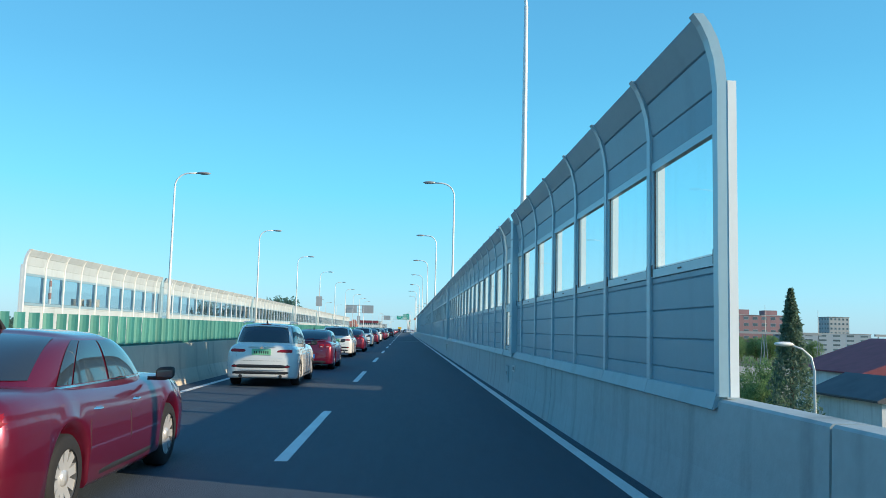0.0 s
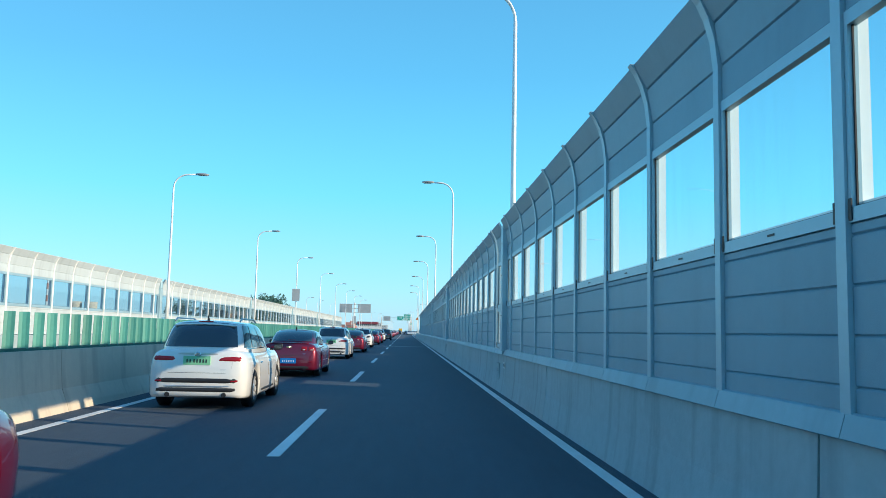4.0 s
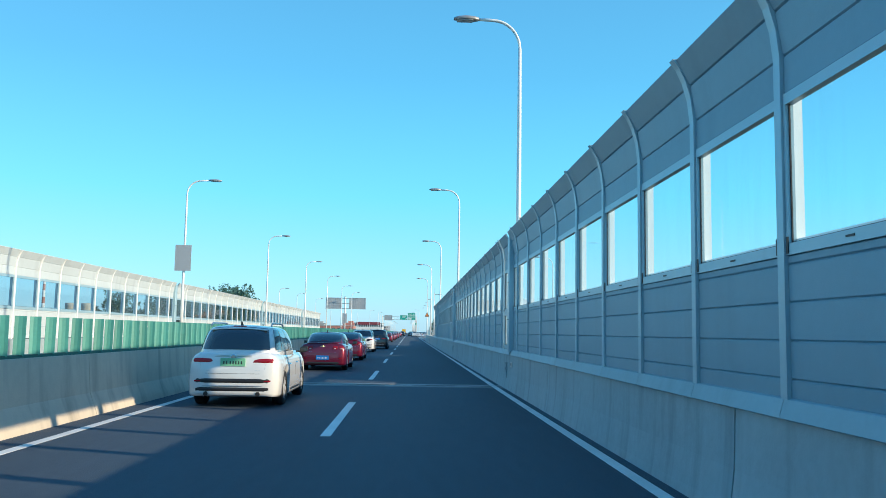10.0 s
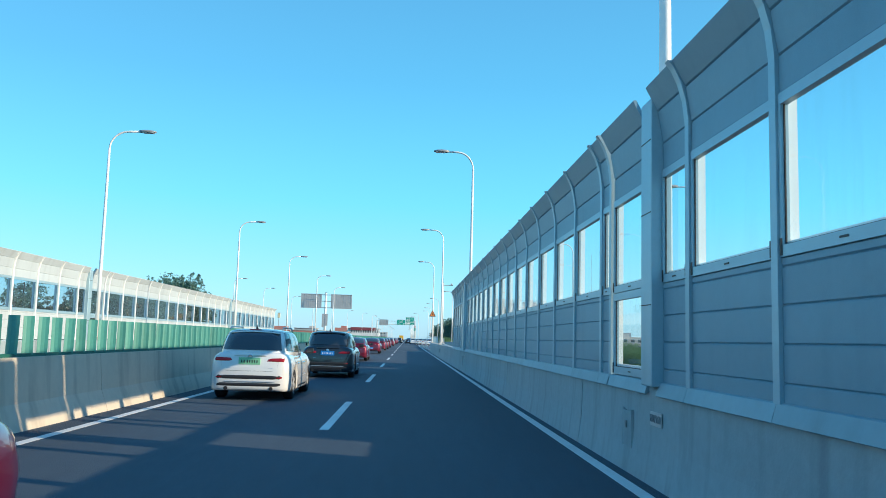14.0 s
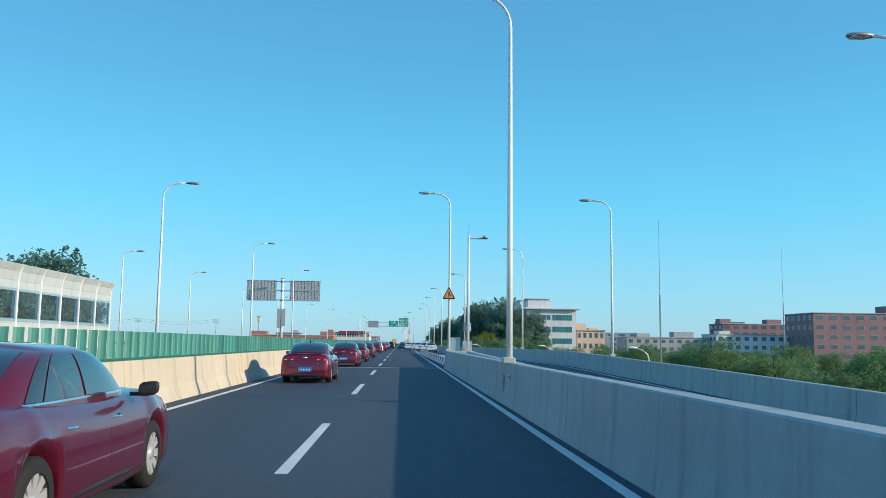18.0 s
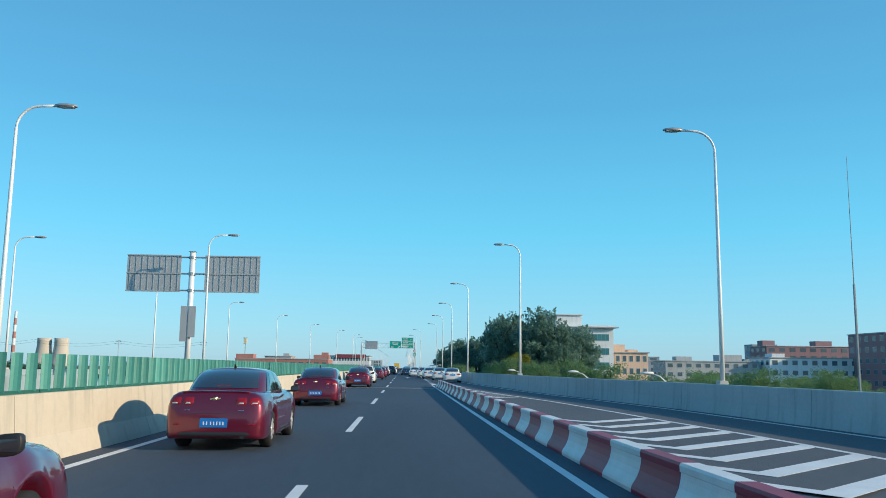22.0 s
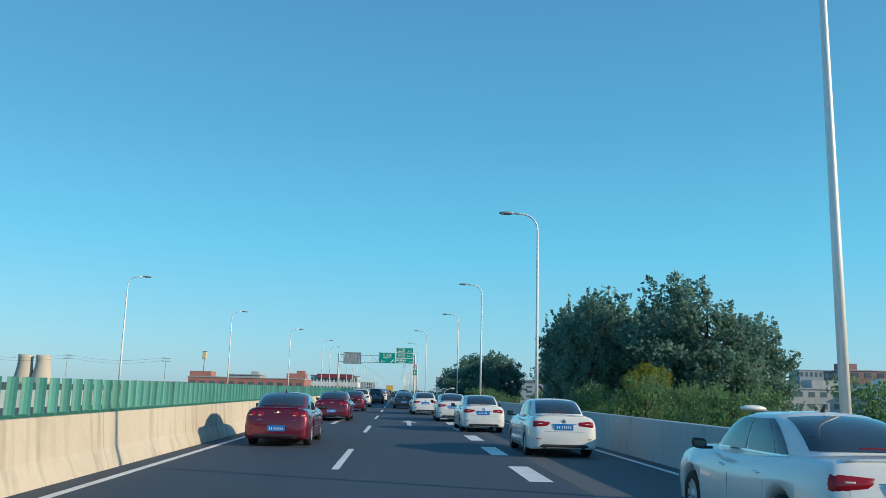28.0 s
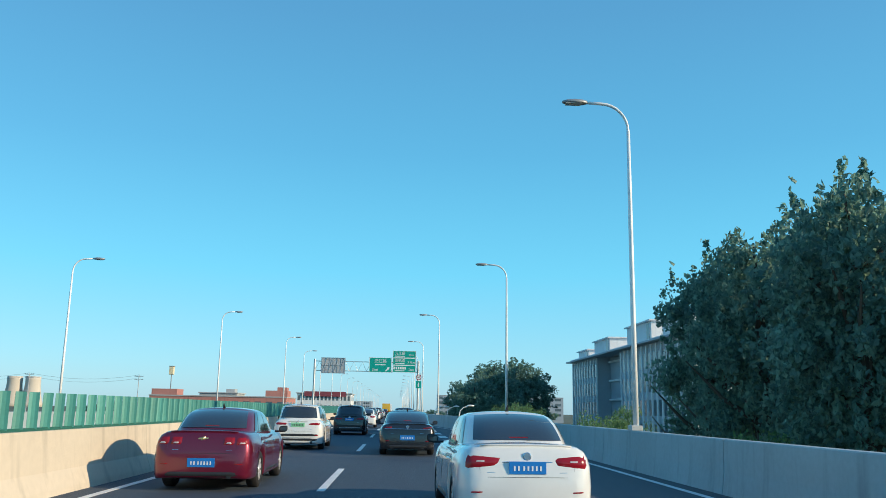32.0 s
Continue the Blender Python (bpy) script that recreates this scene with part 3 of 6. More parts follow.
# ---- lamps ----
def lamp_at(x, y, z, reach, height, flip=1):
    """A tapering white mast on a block with a bent arm and a flat oval head."""
    if "lamp" not in CACHE:
        top = thing("street_lamp", "tall white street lamp with a curved arm and flat grey head", "street lamp", "lamps along the road")
        part("footing", boxed(-0.2, 0.14, -0.2, 0.2, 0, 0.14, bevel=0.02), COPING, top, "square concrete footing")
        bm = bmesh.new()
        H = 9.2
        tube(bm, [(0, 0, 0.1), (0, 0, 3.0), (0, 0, 6.5), (0, 0, H - 0.9)], [0.088, 0.08, 0.065, 0.054], 12)
        part("mast", bm, LAMP_WHITE, top, smooth=True)
        bm = bmesh.new()
        pts = [(0, 0, H - 0.92)] + [(-0.85 * (1 - math.cos(a)), 0, H - 0.9 + 0.78 * math.sin(a)) for a in [math.pi / 2 * k / 8 for k in range(9)]] + [(-1.35, 0, H - 0.1)]
        tube(bm, pts, 0.045, 8)
        part("arm", bm, LAMP_WHITE, top, smooth=True)
        bm = bmesh.new()
        rings = []
        for t in (0.0, 0.04, 0.2, 0.5, 0.8, 0.96, 1.0):
            w = 0.17 * math.sqrt(max(0.02, 1 - (2 * t - 1) ** 2 * 0.97))
            hh = 0.10 * math.sqrt(max(0.05, 1 - (2 * t - 0.9) ** 2 * 0.7))
            rings.append([(-1.3 - 0.8 * t, w * math.cos(q), H - 0.11 + hh * max(-0.35, math.sin(q))) for q in [2 * math.pi * k / 12 for k in range(12)]])
        sweep(bm, rings)
        head = part("head", bm, LAMP_GREY, top, "flat oval grey lamp head", smooth=True)
        part("lens", boxed(-2.0, -1.5, -0.12, 0.12, H - 0.165, H - 0.14, bevel=0.01), LENS, head)
        CACHE["lamp"] = top
        top.matrix_basis = pose(x, y, z) @ Matrix.Diagonal((flip * reach, 1, height, 1))
        return top
    ob = copy_thing(CACHE["lamp"], pose(x, y, z))
    ob.matrix_basis = pose(x, y, z) @ Matrix.Diagonal((flip * reach, 1, height, 1))
    return ob


for y in R_LAMPS:
    lamp_at(2.3 if y < 190 or y > 200 else 2.14, y, 1.02, 0.9, 1.03)
for y in [194.0 - 28.5, 194.5, 223.2, 251.5, 281.0, 309.8, 337.3, 365.4, 393.0, 421.5]:
    lamp_at(curve_x(OUTER, y) + 0.28, y, ramp_z(y) + 1.02, 0.92, 1.03)
for k in range(19):
    lamp_at(2.6, 450 + 28.3 * k, 1.02, 0.95, 1.0)
    lamp_at(-15.15, 472 + 28.3 * k, 1.02, 0.95, 1.0, -1)
for y in L_LAMPS:
    lamp_at(-14.2, y, 1.03, 0.97, 1.03, -1)
for y in (278, 306, 334):
    lamp_at(curve_x(LEFT_OUTER, y) + 0.05, y, 1.02, 0.95, 0.97, -1)
for x, y in ((-22.1, 362.8), (-19.67, 391.4), (-16.45, 417.7), (-14.2, 444)):
    lamp_at(x, y, 1.02, 0.85, 0.97, -1)

lamp_at(-27.1, 254, 1.02, 0.95, 0.97, -1)

# piers that carry the decks
for k in range(26):
    y = -70 + 30 * k
    bm = bmesh.new()
    box(bm, -14.4, 1.6, y - 0.9, y + 0.9, -2.6, -1.0, bevel=0.1)
    for x in (-11, -2):
        tube(bm, [(x, y, GROUND_Z), (x, y, -2.5)], 0.9, 16)
    solid("pier", bm, SHADE_BLUE_CONCRETE, "concrete pier and crossbeam under the viaduct deck", "pier", "structure")

# ---- anti-glare fence on the median ----
def fence():
    fold = [(0.010, -0.080), (-0.006, -0.030), (-0.006, 0.030), (0.010, 0.080), (0.018, 0.078), (0.004, 0.028), (0.004, -0.028), (0.018, -0.078)]
    me = mesh_of(sweep(bmesh.new(), [[(x, y, z) for x, y in fold] for z in (0.03, 0.62)]), "slat", GREEN)
    for k in range(1, 15):
        y0 = -20 + 28.4 * k
        top = thing("anti_glare_fence", "faded green anti-glare slats on a rail along the median wall", "anti-glare fence", "fence lengths on the median", "", (-6.39, y0, 1.04))
        part("rail", boxed(-0.05, 0.05, 0.02, 28.38, 0.0, 0.05), GREEN_DARK, top)
        for i in range(55):
            ob = part("slat", me, None, top)
            ob.matrix_basis = pose(0.0, 0.3 + 0.516 * i, 0, random.uniform(-1.0, 1.0), random.uniform(-0.8, 0.8), -62 + random.uniform(-5, 5))
    bm = bmesh.new()
    for i in range(760):
        y = 406.1 + 0.516 * i
        box(bm, -6.47, -6.31, y, y + 0.12, 1.05, 1.66)
    far = solid("anti_glare_fence_far", bm, GREEN, "green anti-glare slats receding along the median", "anti-glare fence", "stuff")


fence()

# ---- red and white barrier ----
def water_barrier():
    half = [(0.235, 0.0), (0.24, 0.05), (0.225, 0.09), (0.165, 0.18), (0.125, 0.27), (0.105, 0.36), (0.098, 0.425), (0.112, 0.435), (0.115, 0.50), (0.10, 0.53)]
    prof = [(-x, z) for x, z in half] + [(x, z) for x, z in half[::-1]]
    red = mesh_of(extruded(bmesh.new(), prof, 0.004, 1.47), "barrier_block", RED_PAINT)
    white = mesh_of(extruded(bmesh.new(), prof, 0.004, 1.47), "barrier_block", WHITE_PAINT)
    n = 42
    for k in range(n):
        y = 225.17 + 1.475 * k
        ob = new("barrier_block", red if k % 2 == 0 else white)
        slant = math.degrees(math.atan2(0.35, 63))
        ob.matrix_basis = pose(2.55 - 0.35 * k / n, y, 0, 0, 0, slant)
        tagged(ob, "%s moulded road barrier block in a striped row" % ("dark red" if k % 2 == 0 else "scuffed white"), "road barrier", "striped barrier blocks")


water_barrier()


# ---- signs and masts ----
def text_part(name, body, size, at, parent, material, rz=0.0):
    """Lettering that faces the oncoming camera (towards -y)."""
    cu = bpy.data.curves.new(name, "FONT")
    cu.body, cu.size, cu.extrude, cu.align_x, cu.align_y = body, size, 0.004, "CENTER", "CENTER"
    cu.materials.append(material)
    ob = new(name, cu)
    ob.parent = parent
    ob.matrix_basis = pose(*at, 90, 0, rz)
    return ob


# twin boards seen from behind, on one thick post
tb = thing("twin_sign_boards", "grey backs of two road sign boards on one galvanised post", "road sign", "", "", (-15.9, 281.6, 0.0))
bm = bmesh.new()
tube(bm, [(0, 0, 0.3), (0, 0, 9.5)], 0.2, 16)
part("post", bm, LAMP_WHITE, tb, smooth=True)
part("post_cap", boxed(-0.24, 0.24, -0.24, 0.24, 9.5, 9.54), GALV, tb)
part("footing", boxed(-0.5, 0.5, -0.5, 0.5, -0.3, 0.9, bevel=0.04), COPING, tb)
for x0, x1 in ((-4.55, -0.75), (0.95, 4.85)):
    bd = part("board", boxed(x0, x1, -0.14, -0.11, 6.6, 9.25), BOARD_BACK, tb, "ribbed grey aluminium board back")
    n = 9
    for k in range(n):
        x = x0 + (x1 - x0) * (k + 0.5) / n
        part("rib", boxed(x - 0.02, x + 0.02, -0.17, -0.14, 6.62, 9.23), GALV, bd)
    for z in (6.6, 7.88, 9.17):
        part("frame_bar", boxed(x0 - 0.02, x1 + 0.02, -0.2, -0.17, z, z + 0.08), BOARD_BACK, bd)
for z in (6.72, 7.92, 9.1):
    bm = bmesh.new()
    tube(bm, [(-1.1, -0.1, z), (1.1, -0.1, z)], 0.06, 8)
    part("clamp_arm", bm, GALV, tb)
    bm = bmesh.new()
    tube(bm, [(0, 0, z - 0.1), (0, 0, z + 0.1)], 0.26, 12)
    part("collar", bm, GALV, tb)
part("side_panel", boxed(-0.55, -0.1, -0.33, -0.3, 3.1, 5.6), BOARD_BACK, tb, "narrow grey panel back below the boards")
part("side_panel", boxed(0.0, 0.5, -0.3, -0.27, 3.4, 5.6), BOARD_BACK, tb)

# small board on a lamp beyond the median
sb = thing("lamp_sign", "small grey sign back strapped to a street lamp", "road sign", "", "", (-14.2, 135.3, 4.9))
part("board", boxed(-0.5, 0.45, -0.16, -0.13, 0, 1.55), BOARD_BACK, sb)
for z in (0.3, 1.2):
    part("strap", boxed(-0.45, 0.4, -0.13, -0.08, z, z + 0.07), GALV, sb)

# overhead gantry with green direction signs
GY = 468.8
gy = thing("sign_gantry", "lattice steel gantry spanning the road with direction signs", "sign gantry", "", "", (0, GY, 0))
for x in (-13.15, 2.45):
    bm = bmesh.new()
    tube(bm, [(x, 0, 0.0), (x, 0, 8.7)], 0.16, 10)
    part("leg", bm, GALV, gy)
for z in (6.95, 8.35):
    part("chord", boxed(-13.1, 2.5, -0.06, 0.06, z, z + 0.11), GALV, gy)
for k in range(12):
    x = -13.1 + 15.5 * k / 12
    bm = bmesh.new()
    tube(bm, [(x, 0, 7.0), (x + 0.645, 0, 8.4), (x + 1.29, 0, 7.0)], 0.035, 6)
    part("lattice", bm, GALV, gy)
bd = part("board_back", boxed(-12.16, -8.55, -0.3, -0.24, 6.6, 8.95), BOARD_BACK, gy, "grey lattice back of a sign for the other carriageway")
for z in (6.62, 7.75, 8.86):
    part("frame_bar", boxed(-12.16, -8.55, -0.36, -0.31, z, z + 0.08), GALV, bd)
for k in range(7):
    x = -12.1 + 3.44 * k / 6
    part("rib", boxed(x, x + 0.05, -0.345, -0.305, 6.62, 8.93), GALV, bd)
for k in range(4):
    x = -12.0 + 0.86 * k
    part("brace", sweep(bmesh.new(), [[(x, -0.36, 6.65), (x + 0.09, -0.36, 6.65), (x + 0.09, -0.33, 6.65), (x, -0.33, 6.65)], [(x + 0.7, -0.36, 8.9), (x + 0.79, -0.36, 8.9), (x + 0.79, -0.33, 8.9), (x + 0.7, -0.33, 8.9)]]), CABINET, bd)


def sign_face(x0, x1, z0, z1, rows):
    s = part("sign_panel", boxed(x0, x1, -0.34, -0.28, z0, z1), SIGN_GREEN, gy, "green direction sign with white lettering")
    for a, b, c, d in ((x0, x1, z0, z0 + 0.06), (x0, x1, z1 - 0.06, z1), (x0, x0 + 0.06, z0, z1), (x1 - 0.06, x1, z0, z1)):
        part("border", boxed(a, b, -0.346, -0.341, c, d), SIGN_WHITE, s)
    for kind, *v in rows:
        if kind == "bar":
            part("lettering_bar", boxed(v[0], v[1], -0.346, -0.341, v[2], v[3]), SIGN_WHITE, s)
        else:
            text_part("lettering", v[0], v[1], (v[2], -0.348, v[3]), s, SIGN_WHITE)
    return s


s1 = sign_face(-4.97, -1.59, 6.87, 9.09, [("text", "元江路", 0.62, -3.28, 8.52), ("bar", -4.05, -2.5, 7.95, 8.07), ("text", "2km", 0.52, -4.1, 7.28)])
part("arrow", sweep(bmesh.new(), [[(-2.55, y, 7.12), (-2.42, y, 7.0), (-2.1, y, 7.36), (-1.98, y, 7.26), (-1.9, y, 7.7), (-2.32, y, 7.58), (-2.22, y, 7.48)] for y in (-0.346, -0.341)]), SIGN_WHITE, s1)
for i, (word, km) in enumerate((("元江路", "2km"), ("放鹤路", "3.9km"), ("", "5km"))):
    z = 9.1 - 1.09 * i
    rows = [("text", km, 0.44, 1.35, z + 0.42)]
    rows += [("text", word, 0.5, -0.35, z + 0.66)] if word else [("bar", -1.3 + 0.33 * k, -1.07 + 0.33 * k, z + 0.46, z + 0.84) for k in range(6)]
    rows += [("bar", -1.1, 0.35, z + 0.2, z + 0.3)]
    sign_face(-1.44, 2.06, z, z + 1.07, rows)

# speed and lane signs on a pole beside the gantry
ps = thing("roadside_sign_pole", "pole with a round speed limit sign above a green panel", "road sign", "", "", (2.85, 467.5, 0))
bm = bmesh.new()
tube(bm, [(0, 0, 0.0), (0, 0, 6.9)], 0.06, 8)
part("pole", bm, GALV, ps)
for r, m, y in ((0.42, SIGN_WHITE, -0.08), (0.42, RED_PAINT, -0.084), (0.31, SIGN_WHITE, -0.09)):
    bm = bmesh.new()
    tube(bm, [(-0.35, y, 6.2), (-0.35, y - 0.004, 6.2)], r, 20)
    part("disc", bm, m, ps)
text_part("lettering", "80", 0.38, (-0.35, -0.1, 6.2), ps, SIGN_BLACK)
part("panel", boxed(-0.75, 0.05, -0.1, -0.07, 4.6, 5.65), SIGN_GREEN, ps)
part("panel_mark", boxed(-0.45, -0.28, -0.106, -0.101, 4.8, 5.42), SIGN_WHITE, ps)

# merge warning sign on the lamp at the gore
ws = thing("merge_warning_sign", "orange triangular merge warning sign with a dark border", "road sign", "", "", (2.26, 222.85, 4.1))
for inset, m, y in ((0.0, SIGN_BLACK, 0.0), (0.065, SIGN_ORANGE, -0.006)):
    a, h = 0.36 - inset * 1.6, 0.66
    bm = bmesh.new()
    pts = [(-a - 0.01, 0.0 + inset), (-a + 0.03, -0.04 + inset), (a - 0.03, -0.04 + inset), (a + 0.01, 0.0 + inset), (0.03, h - inset * 1.7), (-0.03, h - inset * 1.7)]
    sweep(bm, [[(x, y, z) for x, z in pts], [(x, y - 0.005, z) for x, z in pts]])
    part("plate" if not inset else "face", bm, m, ws)
part("arrow_stem", boxed(-0.02, 0.02, -0.018, -0.012, 0.09, 0.38), SIGN_BLACK, ws)
part("arrow_head", sweep(bmesh.new(), [[(-0.07, y, 0.33), (0, y, 0.42), (0.07, y, 0.33), (0, y, 0.36)] for y in (-0.018, -0.012)]), SIGN_BLACK, ws)
part("merge_stem", sweep(bmesh.new(), [[(0.02, y, 0.24), (0.02, y, 0.29), (0.15, y, 0.14), (0.12, y, 0.12)] for y in (-0.018, -0.012)]), SIGN_BLACK, ws)
for z in (0.12, 0.4):
    part("bracket", boxed(-0.1, 0.1, 0.0, 0.06, z, z + 0.04), GALV, ws)

# camera mast, its box, and the control cabinets at the gore
cm = thing("camera_mast", "galvanised mast with a traffic camera arm and lightning rod", "camera mast", "", "", (3.47, 223.6, 1.04))
bm = bmesh.new()
tube(bm, [(0, 0, 0.1), (0, 0, 6.95)], [0.085, 0.065], 12)
part("mast", bm, LAMP_WHITE, cm, smooth=True)
bm = bmesh.new()
tube(bm, [(0, 0, 6.95), (0, 0, 7.9)], [0.02, 0.008], 6)
part("lightning_rod", bm, GALV, cm)
part("footing", boxed(-0.2, 0.2, -0.2, 0.2, 0, 0.12, bevel=0.02), COPING, cm)
part("arm", boxed(0.0, 1.1, -0.04, 0.04, 6.7, 6.77), GALV, cm)
part("camera_body", boxed(0.85, 1.05, -0.16, 0.2, 6.81, 6.95, bevel=0.02), CABINET, cm)
part("camera_base", boxed(0.7, 1.15, -0.06, 0.06, 6.75, 6.8), TRIM, cm)
bx = part("junction_box", boxed(-0.24, 0.18, 0.08, 0.34, 1.15, 1.64, bevel=0.02), CABINET, cm, "grey steel box strapped to the mast")
part("box_door", boxed(-0.21, 0.15, 0.068, 0.078, 1.19, 1.60), FRAME, bx)
part("box_roof", boxed(-0.27, 0.21, 0.05, 0.37, 1.64, 1.665), GALV, bx)
for z in (1.26, 1.5):
    part("strap", boxed(-0.1, 0.1, -0.1, 0.1, z, z + 0.04), GALV, cm)
bm = bmesh.new()
tube(bm, [(-0.1, 0.2, 1.15), (-0.1, 0.2, 1.06), (0.0, 0.0, 1.04)], 0.025, 6)
part("cable", bm, TRIM, cm)
cab = thing("control_cabinet", "tall grey steel control cabinet on a concrete slab", "cabinet", "", "", (2.68, 224.0, 1.034))
part("body", boxed(-0.35, 0.35, -0.2, 0.25, 0.0, 0.77, bevel=0.01), CABINET, cab)
part("door", boxed(-0.31, 0.31, -0.212, -0.202, 0.06, 0.72), FRAME, cab)
part("roof", boxed(-0.38, 0.38, -0.24, 0.28, 0.77, 0.795), GALV, cab)
cab2 = thing("louvred_cabinet", "low grey louvred cabinet beside the control cabinet", "cabinet", "", "", (3.5, 224.5, 1.0))
part("body", boxed(-0.28, 0.28, -0.18, 0.18, 0.0, 0.6), CABINET, cab2)
for k in range(6):
    part("louvre", boxed(-0.25, 0.25, -0.195, -0.18, 0.06 + 0.09 * k, 0.11 + 0.09 * k), FRAME, cab2)


# one grey for thin masts
MAST = mat("mast_grey", (0.3, 0.32, 0.34), 0.5, 0.5, vary=0.05)
# wall furniture: number plaques and inspection hatches by the lamps
for i, y in enumerate(R_LAMPS[:-1]):
    pl = thing("number_plaque", "small white plaque with dark figures on the parapet", "plaque", "plaques on the parapet", "", (2.09, y - 0.35, 0.62))
    part("plate", boxed(-0.012, 0.0, -0.19, 0.19, 0, 0.15, bevel=0.004), CABINET, pl)
    if i == 4:
        text_part("lettering", "HW160", 0.115, (-0.0165, 0.0, 0.075), pl, MAST, -90)
    for k in range(5 if i != 4 else 0):
        part("figure_bar", boxed(-0.016, -0.0125, -0.16 + 0.068 * k, -0.122 + 0.068 * k, 0.04, 0.11), MAST, pl)
    ht = thing("inspection_hatch", "rusty rectangular hatch set in the concrete parapet", "hatch", "hatches in the parapet", "", (2.075, y + 0.75, 0.3))
    part("door", boxed(-0.008, 0.02, -0.18, 0.18, 0, 0.4, bevel=0.004), SHADE_BLUE_CONCRETE, ht)
    part("rim", boxed(-0.012, 0.02, -0.20, -0.182, -0.02, 0.42), SHADE_BLUE_CONCRETE, ht)
    part("rim", boxed(-0.012, 0.02, 0.182, 0.20, -0.02, 0.42), SHADE_BLUE_CONCRETE, ht)
    part("latch", boxed(-0.03, -0.012, -0.02, 0.02, 0.2, 0.28), STEEL, ht)

# thin antenna masts and lamps of the road below
for x, y, h in ((34.6, 285, 27.2), (74.4, 333, 30), (82, 300, 20), (47, 218, 16)):
    a = thing("antenna_mast", "thin grey lattice antenna mast", "antenna mast", "antenna masts", "", (x, y, GROUND_Z))
    bm = bmesh.new()
    tube(bm, [(0, 0, 0), (0, 0, h * 0.62)], [0.14, 0.1], 6)
    part("shaft", bm, MAST, a)
    bm = bmesh.new()
    tube(bm, [(0, 0, h * 0.62), (0, 0, h)], [0.05, 0.02], 6)
    part("whip", bm, MAST, a)
for x, y, fl in ((21, 45, 1), (23.6, 254, 1), (20.5, 288, 1), (18, 305, 1), (15, 330, 1), (8, 459, -1), (8, 487, -1), (8, 515, -1), (8.3, 545, -1)):
    lo = thing("low_street_lamp", "white street lamp of the road below the viaduct", "street lamp", "lamps of the road below", "", (x, y, GROUND_Z))
    lo.scale = (1, 1, 1.09 if fl < 0 else 1.0)
    bm = bmesh.new()
    tube(bm, [(0, 0, 0), (0, 0, 8.4), (-0.15 * fl, 0, 9.1), (-0.6 * fl, 0, 9.5), (-1.2 * fl, 0, 9.7)], [0.09, 0.07, 0.06, 0.05, 0.05], 8)
    part("mast", bm, LAMP_WHITE, lo, smooth=True)
    bm = bmesh.new()
    bmesh.ops.create_uvsphere(bm, u_segments=10, v_segments=6, radius=1, matrix=Matrix.Translation((-1.6 * fl, 0, 9.75)) @ Matrix.Diagonal((0.55, 0.2, 0.13, 1)))
    part("head", bm, LAMP_WHITE, lo, smooth=True)

# ---- buildings ----
# panes lightened: the low contrast of distance haze is in their colour
WIN = mat("window_glass", (0.10, 0.14, 0.165), 0.12, vary=0.15, scale=0.6, each=0.2)
WIN_TEAL = mat("teal_window_glass", (0.06, 0.20, 0.22), 0.12, vary=0.15, scale=0.6, each=0.15)
WALLS = {
    "white": mat("white_render", (0.72, 0.74, 0.75), 0.85, vary=0.1, scale=0.5, streak=0.15),
    "peach": mat("peach_render", (0.78, 0.54, 0.40), 0.85, vary=0.1, scale=0.5, streak=0.15),
    # greyed red: distance haze over the factory is mixed into the colour
    "brick": mat("hazed_red_cladding", (0.29, 0.175, 0.185), 0.85, vary=0.12, scale=0.5, streak=0.12),
    "rose": mat("rose_render", (0.42, 0.19, 0.16), 0.85, vary=0.14, scale=0.4, streak=0.2),
    "grey": mat("grey_render", (0.40, 0.42, 0.43), 0.85, vary=0.1, scale=0.4, streak=0.2),
    # skyline blocks: distance haze is painted in as a blue-grey wall colour
    "haze": mat("haze_tinted_grey", (0.30, 0.36, 0.42), 0.9, vary=0.08, scale=0.1),
    # institute walls: the shade on the road side is put into this grey-blue
    "shade_blue": mat("shade_blue_render", (0.38, 0.42, 0.47), 0.8, vary=0.1, scale=0.4),
    "tile": mat("dark_roof_tile", (0.10, 0.10, 0.11), 0.8, vary=0.2, scale=3),
    "maroon": mat("maroon_roof_tile", (0.22, 0.05, 0.07), 0.75, vary=0.2, scale=3),
}


